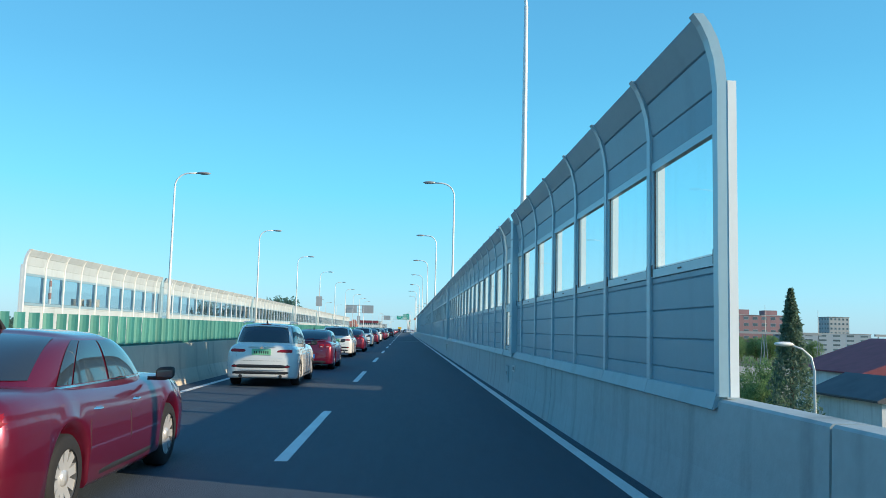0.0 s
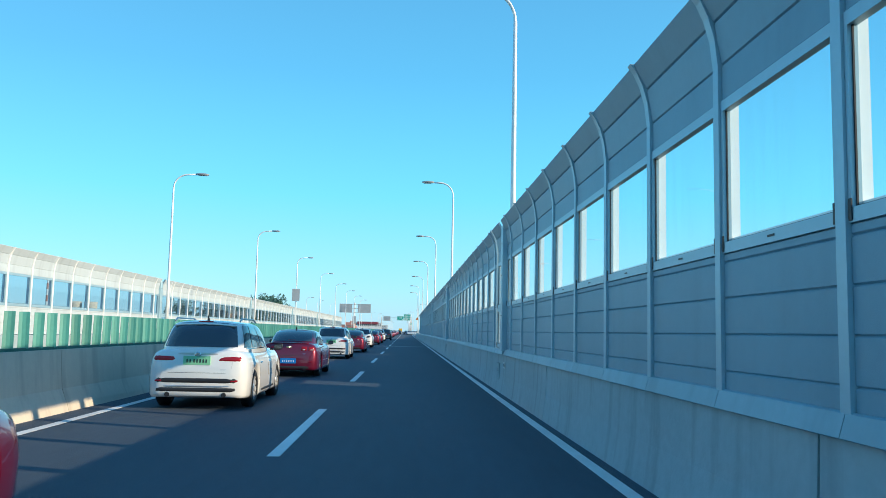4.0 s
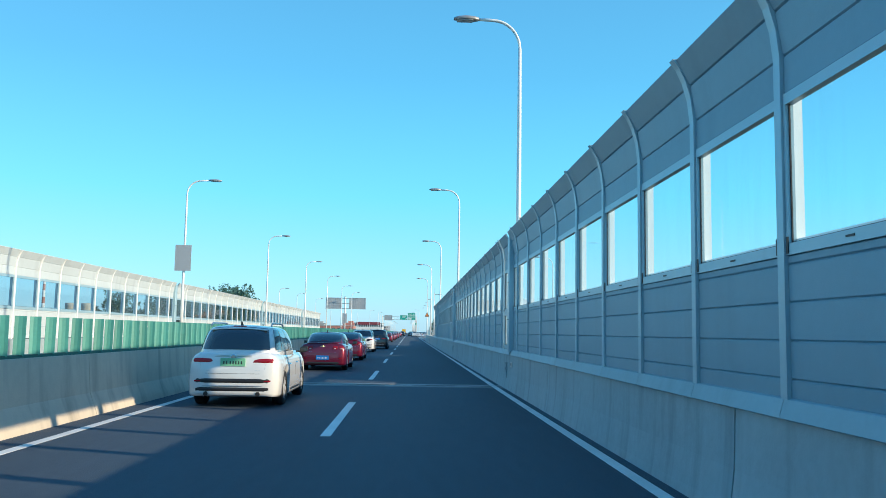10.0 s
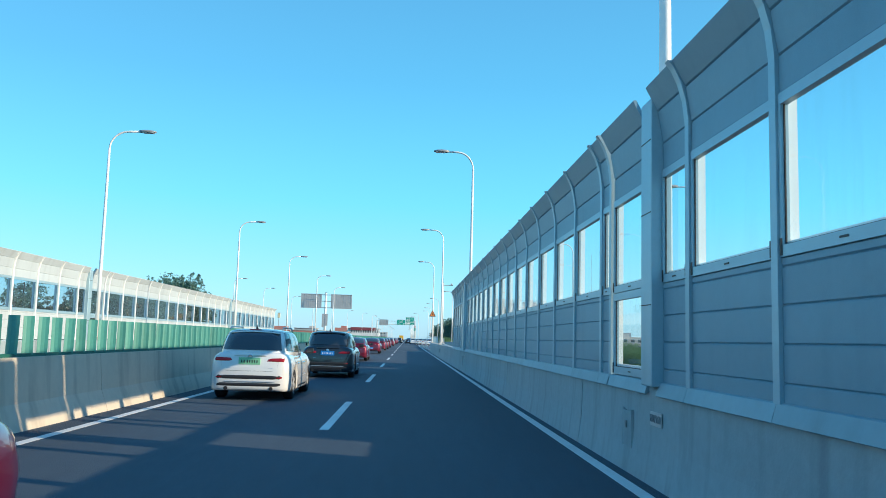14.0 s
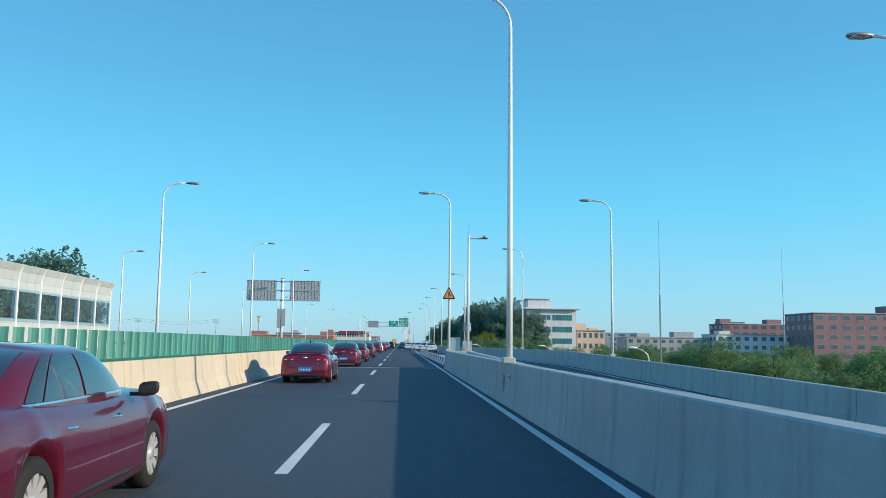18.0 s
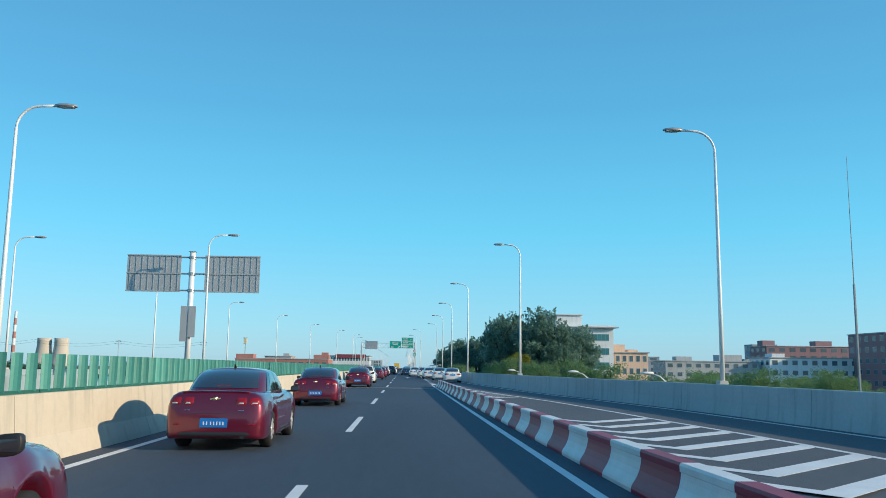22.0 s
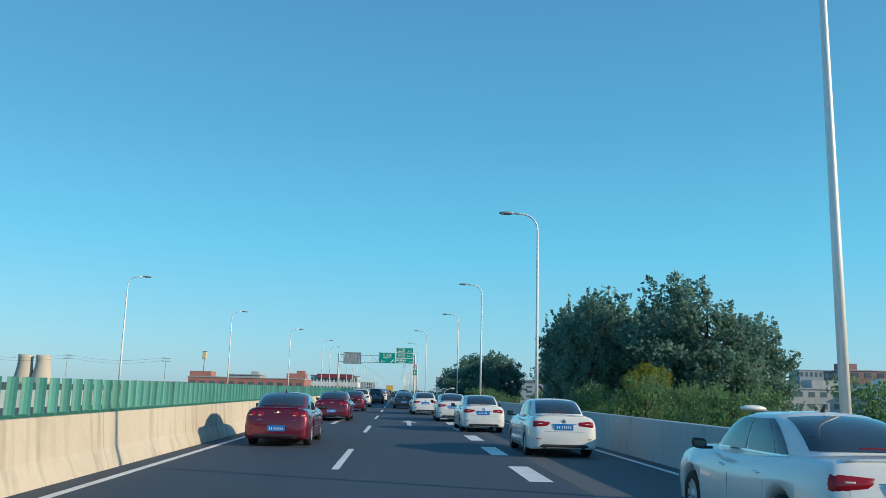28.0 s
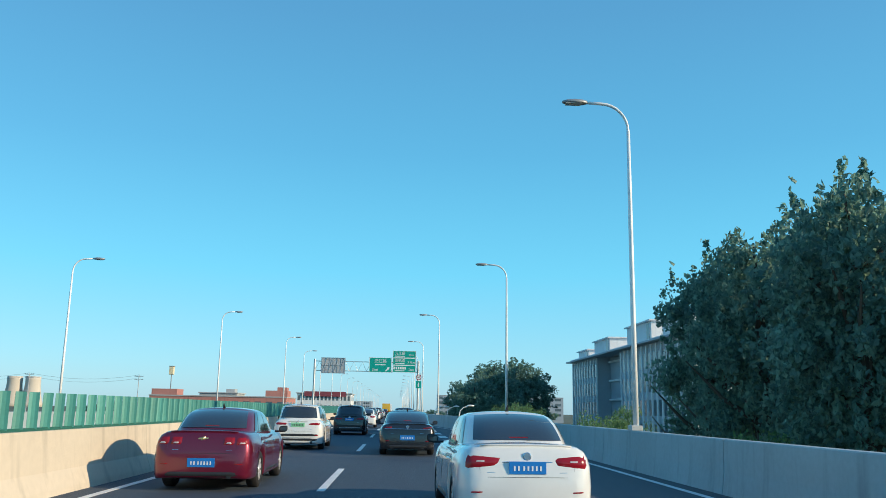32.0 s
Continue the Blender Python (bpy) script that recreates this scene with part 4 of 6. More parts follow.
def building(name, label, x0, x1, y0, y1, top, wall, floors, cols, glass=None, band=False, eaves=0.0, attic=(), sidecols=3, side=-1):
    """A block with storeys of recessed windows on the side that looks at the road and on its near end."""
    z0 = GROUND_Z
    b = thing(name, label, "building", "", "", ((x0 + x1) / 2, (y0 + y1) / 2, z0))
    hx, hy, h = (x1 - x0) / 2, (y1 - y0) / 2, top - z0
    part("wall", boxed(-hx, hx, -hy, hy, 0, h), WALLS[wall], b)
    part("roof", boxed(-hx - eaves, hx + eaves, -hy - eaves, hy + eaves, h, h + 0.35), WALLS["grey"], b)
    fh = h / floors
    gm = glass or WIN

    def window(cx, cy, w, wh, z, axis):
        if y0 > 590:
            # far off, a window is one dark pane in the wall
            s = 1 if cx > 0 else -1
            part("window", boxed(cx - w / 2, cx + w / 2, cy - 0.06, cy + 0.02, z, z + wh) if axis == "y" else boxed(min(cx, cx + 0.06 * s), max(cx, cx + 0.06 * s), cy - w / 2, cy + w / 2, z, z + wh), gm, b)
            return
        if axis == "y":
            wd = part("window", boxed(cx - w / 2, cx + w / 2, cy - 0.06, cy + 0.02, z, z + wh), FRAME, b)
            part("pane", boxed(cx - w / 2 + 0.08, cx + w / 2 - 0.08, cy - 0.075, cy - 0.06, z + 0.08, z + wh - 0.08), gm, wd)
        else:
            s = 1 if cx > 0 else -1
            wd = part("window", boxed(min(cx, cx + 0.06 * s), max(cx, cx + 0.06 * s), cy - w / 2, cy + w / 2, z, z + wh), FRAME, b)
            part("pane", boxed(min(cx + 0.06 * s, cx + 0.075 * s), max(cx + 0.06 * s, cx + 0.075 * s), cy - w / 2 + 0.08, cy + w / 2 - 0.08, z + 0.08, z + wh - 0.08), gm, wd)

    for f in range(floors):
        z = f * fh + fh * 0.32
        if z + z0 < -6.5 and floors > 2:
            continue
        for c in range(cols):
            w = 2 * hx / cols * (0.86 if band else 0.55)
            window(-hx + 2 * hx * (c + 0.5) / cols, -hy, w, fh * 0.48, z, "y")
        for c in range(sidecols):
            w = 2 * hy / sidecols * (0.86 if band else 0.5)
            window(side * hx, -hy + 2 * hy * (c + 0.5) / sidecols, w, fh * 0.48, z, "x")
    for ax, ay, aw, ad, ah in attic:
        part("roof_block", boxed(ax - aw / 2, ax + aw / 2, ay - ad / 2, ay + ad / 2, h + 0.35, h + 0.35 + ah), WALLS[wall], b)
    return b


building("peach_house", "peach rendered apartment house with small windows", 62.2, 72.4, 468, 482, 6.4, "peach", 4, 5, None, False, 0.4, ((-3, 0, 4.4, 6, 2.3), (2.5, 2, 3, 4, 0.9)), 4)
building("long_white_works", "long low white works building with strip windows", 136, 174, 527, 545, 6.4, "white", 4, 10, None, False, 0.3, ((-13, 0, 5, 6, 1.5),), 4)
building("grey_works", "low grey works hall behind the trees", 98, 134, 532, 548, 4.8, "grey", 4, 10, None, False, 0.3, ((-9, 0, 6, 5, 1.6), (9, 0, 9, 6, 2.4)), 3)
building("red_factory", "dark red clad factory with rows of windows", 168, 236, 505, 530, 15.4, "brick", 6, 12, None, False, 0.3, ((8, 0, 12, 8, 3.4), (28, 0, 8, 8, 3.2)), 5)
building("red_factory_wing", "lower dark red factory wing", 170, 240, 606, 625, 13.2, "brick", 6, 14, None, False, 0.3, ((-31, 0, 6, 6, 2.6), (-4, 0, 8, 6, 2.6)), 3)
building("rose_warehouse", "long rose-red warehouse wall beyond the median", -79, -36, 612, 636, 4.4, "rose", 2, 12, None, False, 0.2, ((-17.5, -6, 8, 8, 1.9), (18, -6, 7, 8, 1.9), (19.5, -6, 3, 5, 3.0)), 3, 1)
building("grey_shed", "low grey shed with a white gable", -70, -57, 640, 655, 5.9, "grey", 3, 6, None, False, 0.4, ((4, -4, 3, 5, 1.2),), 3, 1)
hotel = building("rose_hotel", "red and white frontage of a long building", -42, -20, 690, 715, 7.2, "white", 4, 14, None, False, 0.6, (), 4, 1)
part("sign_band", boxed(-8, 9, -13.3, -13.05, 14.6, 16.6), WALLS["maroon"], hotel, "dark red sign band along the eaves")
building("tan_tower", "distant tan tower block", 292, 306, 560, 575, 17, "grey", 8, 5, None, False, 0.3, (), 4)
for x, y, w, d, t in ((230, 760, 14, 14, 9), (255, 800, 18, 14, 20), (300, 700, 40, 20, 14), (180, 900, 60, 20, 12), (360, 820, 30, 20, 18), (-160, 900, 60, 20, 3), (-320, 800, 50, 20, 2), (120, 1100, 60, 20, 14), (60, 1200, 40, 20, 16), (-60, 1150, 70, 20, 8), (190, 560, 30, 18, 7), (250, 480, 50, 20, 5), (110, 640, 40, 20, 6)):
    building("distant_block", "block on the skyline tinted grey-blue with distance haze", x - w / 2, x + w / 2, y, y + d, t, "haze", 5, 6, None, False, 0.2, (), 2)

# long institute: fins on its road side, whose shade is in the wall colour, teal bands on its sunny end wall
ins = thing("institute", "long institute shaded grey-blue, with fins, teal window bands and wide eaves", "building", "", "", (53, 510, GROUND_Z))
part("wall", boxed(-9, 8.5, 17.4, 43, 0, 22.2), WALLS["shade_blue"], ins)
part("wall", boxed(-6, 8.5, -3, 17.4, 0, 22.2), WALLS["shade_blue"], ins, "recessed middle bay with plain ledges")
part("wall", boxed(-9, 8.5, -43.6, -3, 0, 22.2), WALLS["shade_blue"], ins)
part("end_wall", boxed(-9.05, 8.55, -43.8, -43.6, 0, 22.2), WALLS["white"], ins, "white rendered end wall")
part("cornice", boxed(-10.6, 9.9, -45.2, 44.6, 22.2, 22.5), WALLS["shade_blue"], ins, "wide thin grey eaves")
part("roof_edge", boxed(-9.6, 9.0, -44.2, 43.6, 22.5, 22.95), WALLS["white"], ins)
for k in range(5):
    z = 1.3 + 4.15 * k
    for i in range(14):
        for a, b_ in ((-42.6, -3.6), (18.0, 42.6)):
            n = 14 if a < 0 else 9
            if i < n:
                y = a + (b_ - a) * (i + 0.5) / n
                part("window", boxed(-9.08, -8.98, y - 0.75, y + 0.75, z, z + 2.7), WIN, ins)
    part("ledge", boxed(-6.5, -5.98, -2.9, 17.3, z + 3.0, z + 3.4), WALLS["white"], ins)
    wd = part("window", boxed(0.1, 7.2, -43.9, -43.78, z + 0.5, z + 2.5), FRAME, ins)
    for i in range(6):
        part("pane", boxed(0.2 + 1.17 * i, 1.3 + 1.17 * i, -43.93, -43.9, z + 0.6, z + 2.4), WIN_TEAL, wd)
    for x in (-7.2, -5.0, -2.8, -1.2):
        wd = part("window", boxed(x - 0.7, x + 0.7, -43.9, -43.78, z + 0.6, z + 2.4), FRAME, ins)
        part("pane", boxed(x - 0.6, x + 0.6, -43.93, -43.9, z + 0.7, z + 2.3), WIN, wd)
for a, b_, n in ((-43.3, -3.0, 15), (17.5, 43.0, 10)):
    for i in range(n):
        y = a + (b_ - a) * i / (n - 1)
        part("fin", boxed(-9.25, -9.0, y - 0.3, y + 0.3, 0.4, 22.0), WALLS["white"], ins)
for x0, x1, y0, y1, h in ((-8.5, -0.8, -43, -28, 3.0), (-8, 4, -20, -4, 3.6), (-8, 4, 10, 24, 3.0), (-8, 4, 30, 41, 1.8)):
    rb = part("roof_block", boxed(x0, x1, y0, y1, 22.95, 22.95 + h), WALLS["white"], ins)
    part("roof_slab", boxed(x0 - 0.5, x1 + 0.5, y0 - 0.5, y1 + 0.5, 22.95 + h, 23.2 + h), WALLS["white"], rb)
    part("window", boxed(x0 - 0.06, x0 + 0.02, y0 + 1.2, y0 + 2.8, 23.4, 22.7 + h), WIN, rb)

# village houses below the viaduct
for x, y, w, d, e, r, rm in ((33.5, 60, 5.5, 9, -2.4, 1.5, "tile"), (40.5, 60, 7, 9, -2.2, 1.8, "tile"), (52, 86, 18, 14, -1.6, 3.4, "maroon"), (62, 92, 16, 12, -2.0, 2.4, "tile"), (47, 70, 9, 8, -2.0, 2.0, "tile")):
    h = thing("village_house", "white rendered village house with a %s tiled roof" % ("dark" if rm == "tile" else "maroon"), "house", "village houses", "", (x, y, GROUND_Z))
    hh = e - GROUND_Z
    part("wall", boxed(-w / 2, w / 2, -d / 2, d / 2, 0, hh), WALLS["white"], h)
    bm = bmesh.new()
    sweep(bm, [[(-w / 2 - 0.5, yy, hh - 0.1), (w / 2 + 0.5, yy, hh - 0.1), (w / 2 + 0.5, yy, hh + 0.05), (0, yy, hh + r), (-w / 2 - 0.5, yy, hh + 0.05)] for yy in (-d / 2 - 0.4, d / 2 + 0.4)])
    part("roof", bm, WALLS[rm], h)
    for k in range(2):
        xx = -w / 4 + w / 2 * k
        wd = part("window", boxed(xx - 0.6, xx + 0.6, -d / 2 - 0.05, -d / 2 + 0.02, hh - 2.4, hh - 1.0), FRAME, h)
        part("pane", boxed(xx - 0.52, xx + 0.52, -d / 2 - 0.065, -d / 2 - 0.05, hh - 2.32, hh - 1.08), WIN, wd)

# cooling towers and chimney of a far power station
TOWER = mat("tower_concrete", (0.52, 0.47, 0.40), 0.9, vary=0.08, scale=0.05)
for x, y in ((-1010, 2600), (-963, 2600)):
    bm = bmesh.new()
    rings = []
    for t in range(9):
        z = t / 8
        r = 25 * (0.72 + 0.5 * (1 - z) ** 2 if z < 0.75 else 0.72 + 0.0313 + 0.05 * (z - 0.75))
        rings.append([(x + r * math.cos(a), y + r * math.sin(a), GROUND_Z + z * 78) for a in [2 * math.pi * k / 24 for k in range(24)]])
    sweep(bm, rings)
    solid("cooling_tower", bm, TOWER, "pale tan concrete cooling tower on the horizon", "cooling tower", smooth=True)
ch = thing("chimney", "tall red and white banded chimney on the horizon", "chimney", "", "", (-1095, 2600, GROUND_Z))
for k in range(8):
    bm = bmesh.new()
    tube(bm, [(0, 0, 19 * k), (0, 0, 19 * k + 19)], [5.5 - 0.25 * k, 5.25 - 0.25 * k], 14)
    part("band", bm, WALLS["white"] if k % 2 else WALLS["rose"], ch)

# pale tank on a mast beyond the median
wt = thing("tank_mast", "pale yellow box tank on top of a thin mast", "water tank", "", "", (-79.3, 637, GROUND_Z))
bm = bmesh.new()
tube(bm, [(0, 0, 0), (0, 0, 20.4)], [0.22, 0.16], 8)
part("mast", bm, MAST, wt)
part("tank", boxed(-0.75, 0.75, -0.75, 0.75, 20.4, 23.2, bevel=0.08), mat("tank_cream", (0.66, 0.58, 0.38), 0.7, vary=0.1), wt)
part("tank_lid", boxed(-0.85, 0.85, -0.85, 0.85, 23.2, 23.4), MAST, wt)

# substation frames and pylons far to the side
for k in range(7):
    x, y = 62 + 9 * k, 150 + (k % 3) * 8
    py = thing("substation_frame", "thin steel gantry of an electrical substation", "substation frame", "substation frames", "", (x, y, GROUND_Z))
    for s in (-3, 3):
        bm = bmesh.new()
        tube(bm, [(s - 0.9, 0, 0), (s, 0, 11), (s + 0.9, 0, 0)], 0.12, 5)
        part("leg_pair", bm, MAST, py)
    part("beam", boxed(-3.6, 3.6, -0.2, 0.2, 10.8, 11.2), MAST, py)
    bm = bmesh.new()
    tube(bm, [(3, 0, 11), (3, 0, 16)], [0.08, 0.03], 5)
    part("spike", bm, MAST, py)
solid("substation_wall", boxed(50, 190, 140, 141, GROUND_Z, GROUND_Z + 5.2), WALLS["grey"], "long grey wall and sheds of the substation", "wall")
for x, y in ((-134.6, 782), (-190, 782)):
    up = thing("utility_pole", "concrete utility pole with crossarms and insulators", "utility pole", "utility poles", "", (x, y, GROUND_Z))
    bm = bmesh.new()
    tube(bm, [(0, 0, 0), (0, 0, 25)], [0.25, 0.16], 8)
    part("pole", bm, WALLS["grey"], up)
    for z in (22.6, 24.2):
        part("crossarm", boxed(-2.2, 2.2, -0.1, 0.1, z, z + 0.18), MAST, up)
        for s in (-2, -1, 1, 2):
            part("insulator", boxed(s - 0.1, s + 0.1, -0.1, 0.1, z + 0.18, z + 0.55), TRIM, up)
for dz in (22.9, 24.5):
    bm = bmesh.new()
    pts = []
    for k in range(49):
        x = -134.6 - 166.2 * k / 48
        u = ((-134.6 - x) % 55.4) / 55.4
        pts.append((x, 782, GROUND_Z + dz + 0.6 - 4 * u * (1 - u) * 2.6))
    tube(bm, pts, 0.04, 4)
    solid("power_cable", bm, TRIM, "sagging black power cable between poles", "cable")

# ---- trees ----
def crown_mesh(name, n, size, shape, material, seed):
    """Many small folded leaves set on clumps inside an uneven crown of unit radius."""
    rng = np.random.default_rng(seed)
    def unit(a):
        return a / np.linalg.norm(a, axis=1, keepdims=True)

    flat = np.array([1, 1, 0.62 if shape == "poplar" else 0.9])
    # round clumps fill the inside; leafy shoots, thinner towards their tips, break the outline
    m = 90 if shape == "poplar" else 110
    centre = unit(rng.normal(size=(m, 3))) * (0.28 + 0.62 * rng.random(m) ** 0.6)[:, None]
    reach = 0.13 + 0.15 * rng.random(m)
    share = 0.6 if shape == "poplar" else 0.9
    n1 = int(n * share)
    pick = rng.integers(m, size=n1)
    p1 = centre[pick] + flat * unit(rng.normal(size=(n1, 3))) * (reach[pick] * (0.3 + 0.75 * rng.random(n1) ** 0.6))[:, None]
    q = 150
    root = unit(rng.normal(size=(q, 3))) * (0.35 + 0.5 * rng.random(q))[:, None]
    way = unit(root * np.array([1, 1, 0.6]) + np.array([0, 0, 0.4]) + 0.5 * rng.normal(size=(q, 3)))
    long = 0.12 + 0.17 * rng.random(q)
    pick = rng.integers(q, size=n - n1)
    f = rng.random(n - n1) ** 0.85
    p2 = root[pick] + way[pick] * (long[pick] * f)[:, None] + flat * unit(rng.normal(size=(n - n1, 3))) * (0.09 * (1.15 - 0.75 * f) * rng.random(n - n1) ** 0.5)[:, None]
    p = np.concatenate([p1, p2])
    u = unit(rng.normal(size=(n, 3)))
    v = unit(np.cross(u, rng.normal(size=(n, 3))))
    s = (size * (0.6 + 0.8 * rng.random(n)))[:, None]
    w = np.cross(u, v) * s * 0.3
    verts = np.stack([p - u * s, p + v * s * 0.72 + w, p + u * s, p - v * s * 0.72 + w], 1)
    verts = ((verts - p[:, None, :]) * flat + p[:, None, :]).reshape(-1, 3)
    me = bpy.data.meshes.new(name)
    me.from_pydata(verts.tolist(), [], [(4 * i, 4 * i + 1, 4 * i + 2, 4 * i + 3) for i in range(n)])
    me.materials.append(material)
    return me


def trunk_bmesh(h, r, seed):
    rng = random.Random(seed)
    bm = bmesh.new()
    tube(bm, [(0, 0, 0), (0.05 * h * 0.3, 0, h * 0.35), (0, 0.02 * h, h * 0.7), (0, 0, h * 0.95)], [r, r * 0.8, r * 0.45, r * 0.1], 8)
    for k in range(9):
        z = h * (0.3 + 0.06 * k)
        a = rng.uniform(0, 6.3)
        l = h * 0.2 * (1.1 - 0.07 * k)
        tube(bm, [(0, 0, z), (l * 0.5 * math.cos(a), l * 0.5 * math.sin(a), z + l * 0.35), (l * math.cos(a), l * math.sin(a), z + l * 0.9)], [r * 0.35, r * 0.2, r * 0.05], 5)
    return bm


CROWNS = {
    "poplar": [crown_mesh("crown", 14000, 0.034, "poplar", LEAF, s) for s in (1, 2, 3)],
    "bush": [crown_mesh("crown", 15000, 0.023, "round", LEAF_BUSH, s) for s in (4, 5)],
    "yellow": [crown_mesh("crown", 5000, 0.045, "round", LEAF_YELLOW, 6)],
    "far": [crown_mesh("crown", 2500, 0.075, "round", LEAF, s) for s in (7, 8)],
}
TRUNK = mesh_of(trunk_bmesh(1.0, 0.028, 3), "trunk", BARK)


def tree(x, y, top, rx, kind="poplar", base=GROUND_Z, label="leafy dark green poplar rising beside the viaduct", group="roadside trees", low=0.25):
    h = top - base
    t = thing("tree" if kind not in ("bush", "yellow") else "bush", label, "tree" if kind not in ("bush", "yellow") else "bush", group, "", (x, y, base))
    tr = part("trunk", TRUNK, None, t)
    tr.scale = (h, h, h * 0.97)
    tr.rotation_euler = (0, 0, random.uniform(0, 6))
    c = part("crown", random.choice(CROWNS[kind]), None, t)
    rz = h * (1 - low) / 2
    c.matrix_basis = Matrix.Translation((0, 0, h * low + rz)) @ Matrix.Rotation(random.uniform(0, 6.3), 4, "Z") @ Matrix.Diagonal((rx, rx, rz, 1))
    return t


for x, y, top, r in ((18.5, 392, 11.8, 4.0), (17.8, 384, 11.9, 3.8), (20, 378, 12.9, 5.2), (24, 370, 13.4, 5.5), (22, 373, 9.5, 4.2), (26, 368, 10.8, 4.6), (22, 390, 13, 5), (27, 380, 12, 5), (31, 370, 9.8, 4), (17.2, 374, 12.0, 3.6), (31.5, 374, 10.4, 4.2)):
    tree(x, y, top, r)
for x, y, top, r in ((20.5, 349, 3.4, 4.2), (16.2, 354, 3.2, 3.4), (15.0, 364, 2.6, 3.2), (20.5, 357, 3.7, 3.6), (23, 338, 3.0, 4.4), (27, 332, 2.5, 4.4), (14, 376, 1.6, 3), (30, 324, 1.9, 4.2), (34, 316, 1.1, 4.4), (13.6, 402, 1.4, 3.2), (13.2, 410, 1.2, 3)):
    tree(x, y, top, r, "bush", label="rounded bright green bush below the parapet", group="roadside bushes", low=0.15)
for x, y, top in ((18.4, 361, 4.3), (20.0, 362.5, 4.0), (17.3, 360.5, 3.6)):
    tree(x, y, top, 1.05, "yellow", label="bush in yellow-green flower", group="roadside bushes", low=0.84)
for x, y, top, r in ((14.5, 505, 9.0, 5.5), (19, 512, 12.3, 6.5), (25, 520, 13.4, 6.5), (29.5, 524, 11.5, 5), (22, 540, 13, 7), (17, 560, 10, 6)):
    tree(x, y, top, r, "poplar", label="dense dark green tree farther along the viaduct", group="farther trees")
for x, y, top, r in ((14.0, 446, 3.4, 3.6), (16.8, 454, 2.9, 3.4), (20.2, 417.5, 2.3, 2.6)):
    tree(x, y, top, r, "bush", label="rounded bright green bush below the parapet", group="roadside bushes", low=0.15)
for k in range(26):
    x, y = 30 + 3.6 * k + random.uniform(-2, 2), 246 + random.uniform(-14, 18) + k * 1.1
    tree(x, y, 2.0 + random.uniform(-1.8, 1.2), 4.4, "bush", label="round green tree crown below the viaduct", group="trees of the road below", low=0.2)
for k in range(24):
    x, y = 34 + 5.5 * k + random.uniform(-3, 3), 330 + random.uniform(-20, 26)
    tree(x, y, 1.7 + random.uniform(-2, 1.2), 4.8, "bush", label="round green tree crown below the viaduct", group="trees of the road below", low=0.2)
for x, y, top in ((60, 398, 0.5), (65, 402, 1.2), (71, 404, 1.7), (77, 402, 0.9), (86, 404, 0.8), (92, 406, 1.2), (98, 408, 1.0), (52, 396, -1.2), (104, 412, 0.6)):
    tree(x, y, top, 4.6, "bush", label="round green tree crown before the works", group="trees of the road below", low=0.2)
for x, y, top, r in ((-36.5, 262, 11.5, 5.2), (-41, 268, 12, 5.5), (-47, 256, 10.5, 5.5), (-37, 250, 9, 5), (-54, 270, 11, 6), (-62, 262, 10, 6), (-44, 282, 10.5, 5.5), (-52, 288, 11, 5)):
    tree(x, y, top, r, label="tall dark green poplar beyond the opposite carriageway", group="trees beyond the median")
for k in range(46):
    x, y = -560 + 26 * k + random.uniform(-10, 10), 640 + random.uniform(0, 480)
    if -26 < x < 14:
        continue
    tree(x, y, random.uniform(-1, 4), 9, "far", label="hazy distant tree on the plain", group="distant trees", low=0.15)
for k in range(16):
    tree(-40 - 14 * k + random.uniform(-5, 5), 150 + random.uniform(-90, 160), random.uniform(-2, 3), 6, "far", label="dark tree beyond the opposite barrier", group="trees beyond the median", low=0.15)

# conifer and willow beside the village
cf = thing("conifer", "tall narrow grey-green conifer beside the houses", "tree", "", "", (21, 47.5, GROUND_Z))
bm = bmesh.new()
tube(bm, [(0, 0, 0), (0, 0, 12.4)], [0.24, 0.03], 8)
part("trunk", bm, BARK, cf)
rng = np.random.default_rng(9)
N = 9500
hh = rng.random(N) ** 0.7
ang = rng.uniform(0, 2 * np.pi, N)
tier = 0.72 + 0.28 * np.abs(np.sin(hh * 40 + np.sin(ang * 3)))
rad = (1 - hh) ** 0.9 * 2.7 * tier * (0.45 + 0.55 * rng.random(N)) + 0.04
px = np.stack([rad * np.cos(ang), rad * np.sin(ang), 1.2 + hh * 11.6 - rad * 0.25], 1)
u = rng.normal(size=(N, 3)) * 0.075
v = rng.normal(size=(N, 3)) * 0.035
vv = np.stack([px - u, px + v, px + u, px - v], 1).reshape(-1, 3)
me = bpy.data.meshes.new("crown")
me.from_pydata(vv.tolist(), [], [(4 * i, 4 * i + 1, 4 * i + 2, 4 * i + 3) for i in range(N)])
me.materials.append(LEAF_FIR)
part("crown", me, None, cf)
for x, y, top, r in ((16.5, 54, -1.0, 2.6), (26, 52, -3.4, 2.4), (19, 38, -4.5, 2.0), (38, 48, -3.6, 2.4), (33, 50, -4.0, 2.0), (25.5, 62, 0.2, 2.6), (28, 72, -0.6, 3.0), (31, 84, -0.8, 3.2), (44, 60, -3.6, 2.6)):
    tree(x, y, top, r, "bush", label="pale green willow crown by the village", group="village trees", low=0.2)


# ---- vehicles ----
from mathutils.bvhtree import BVHTree


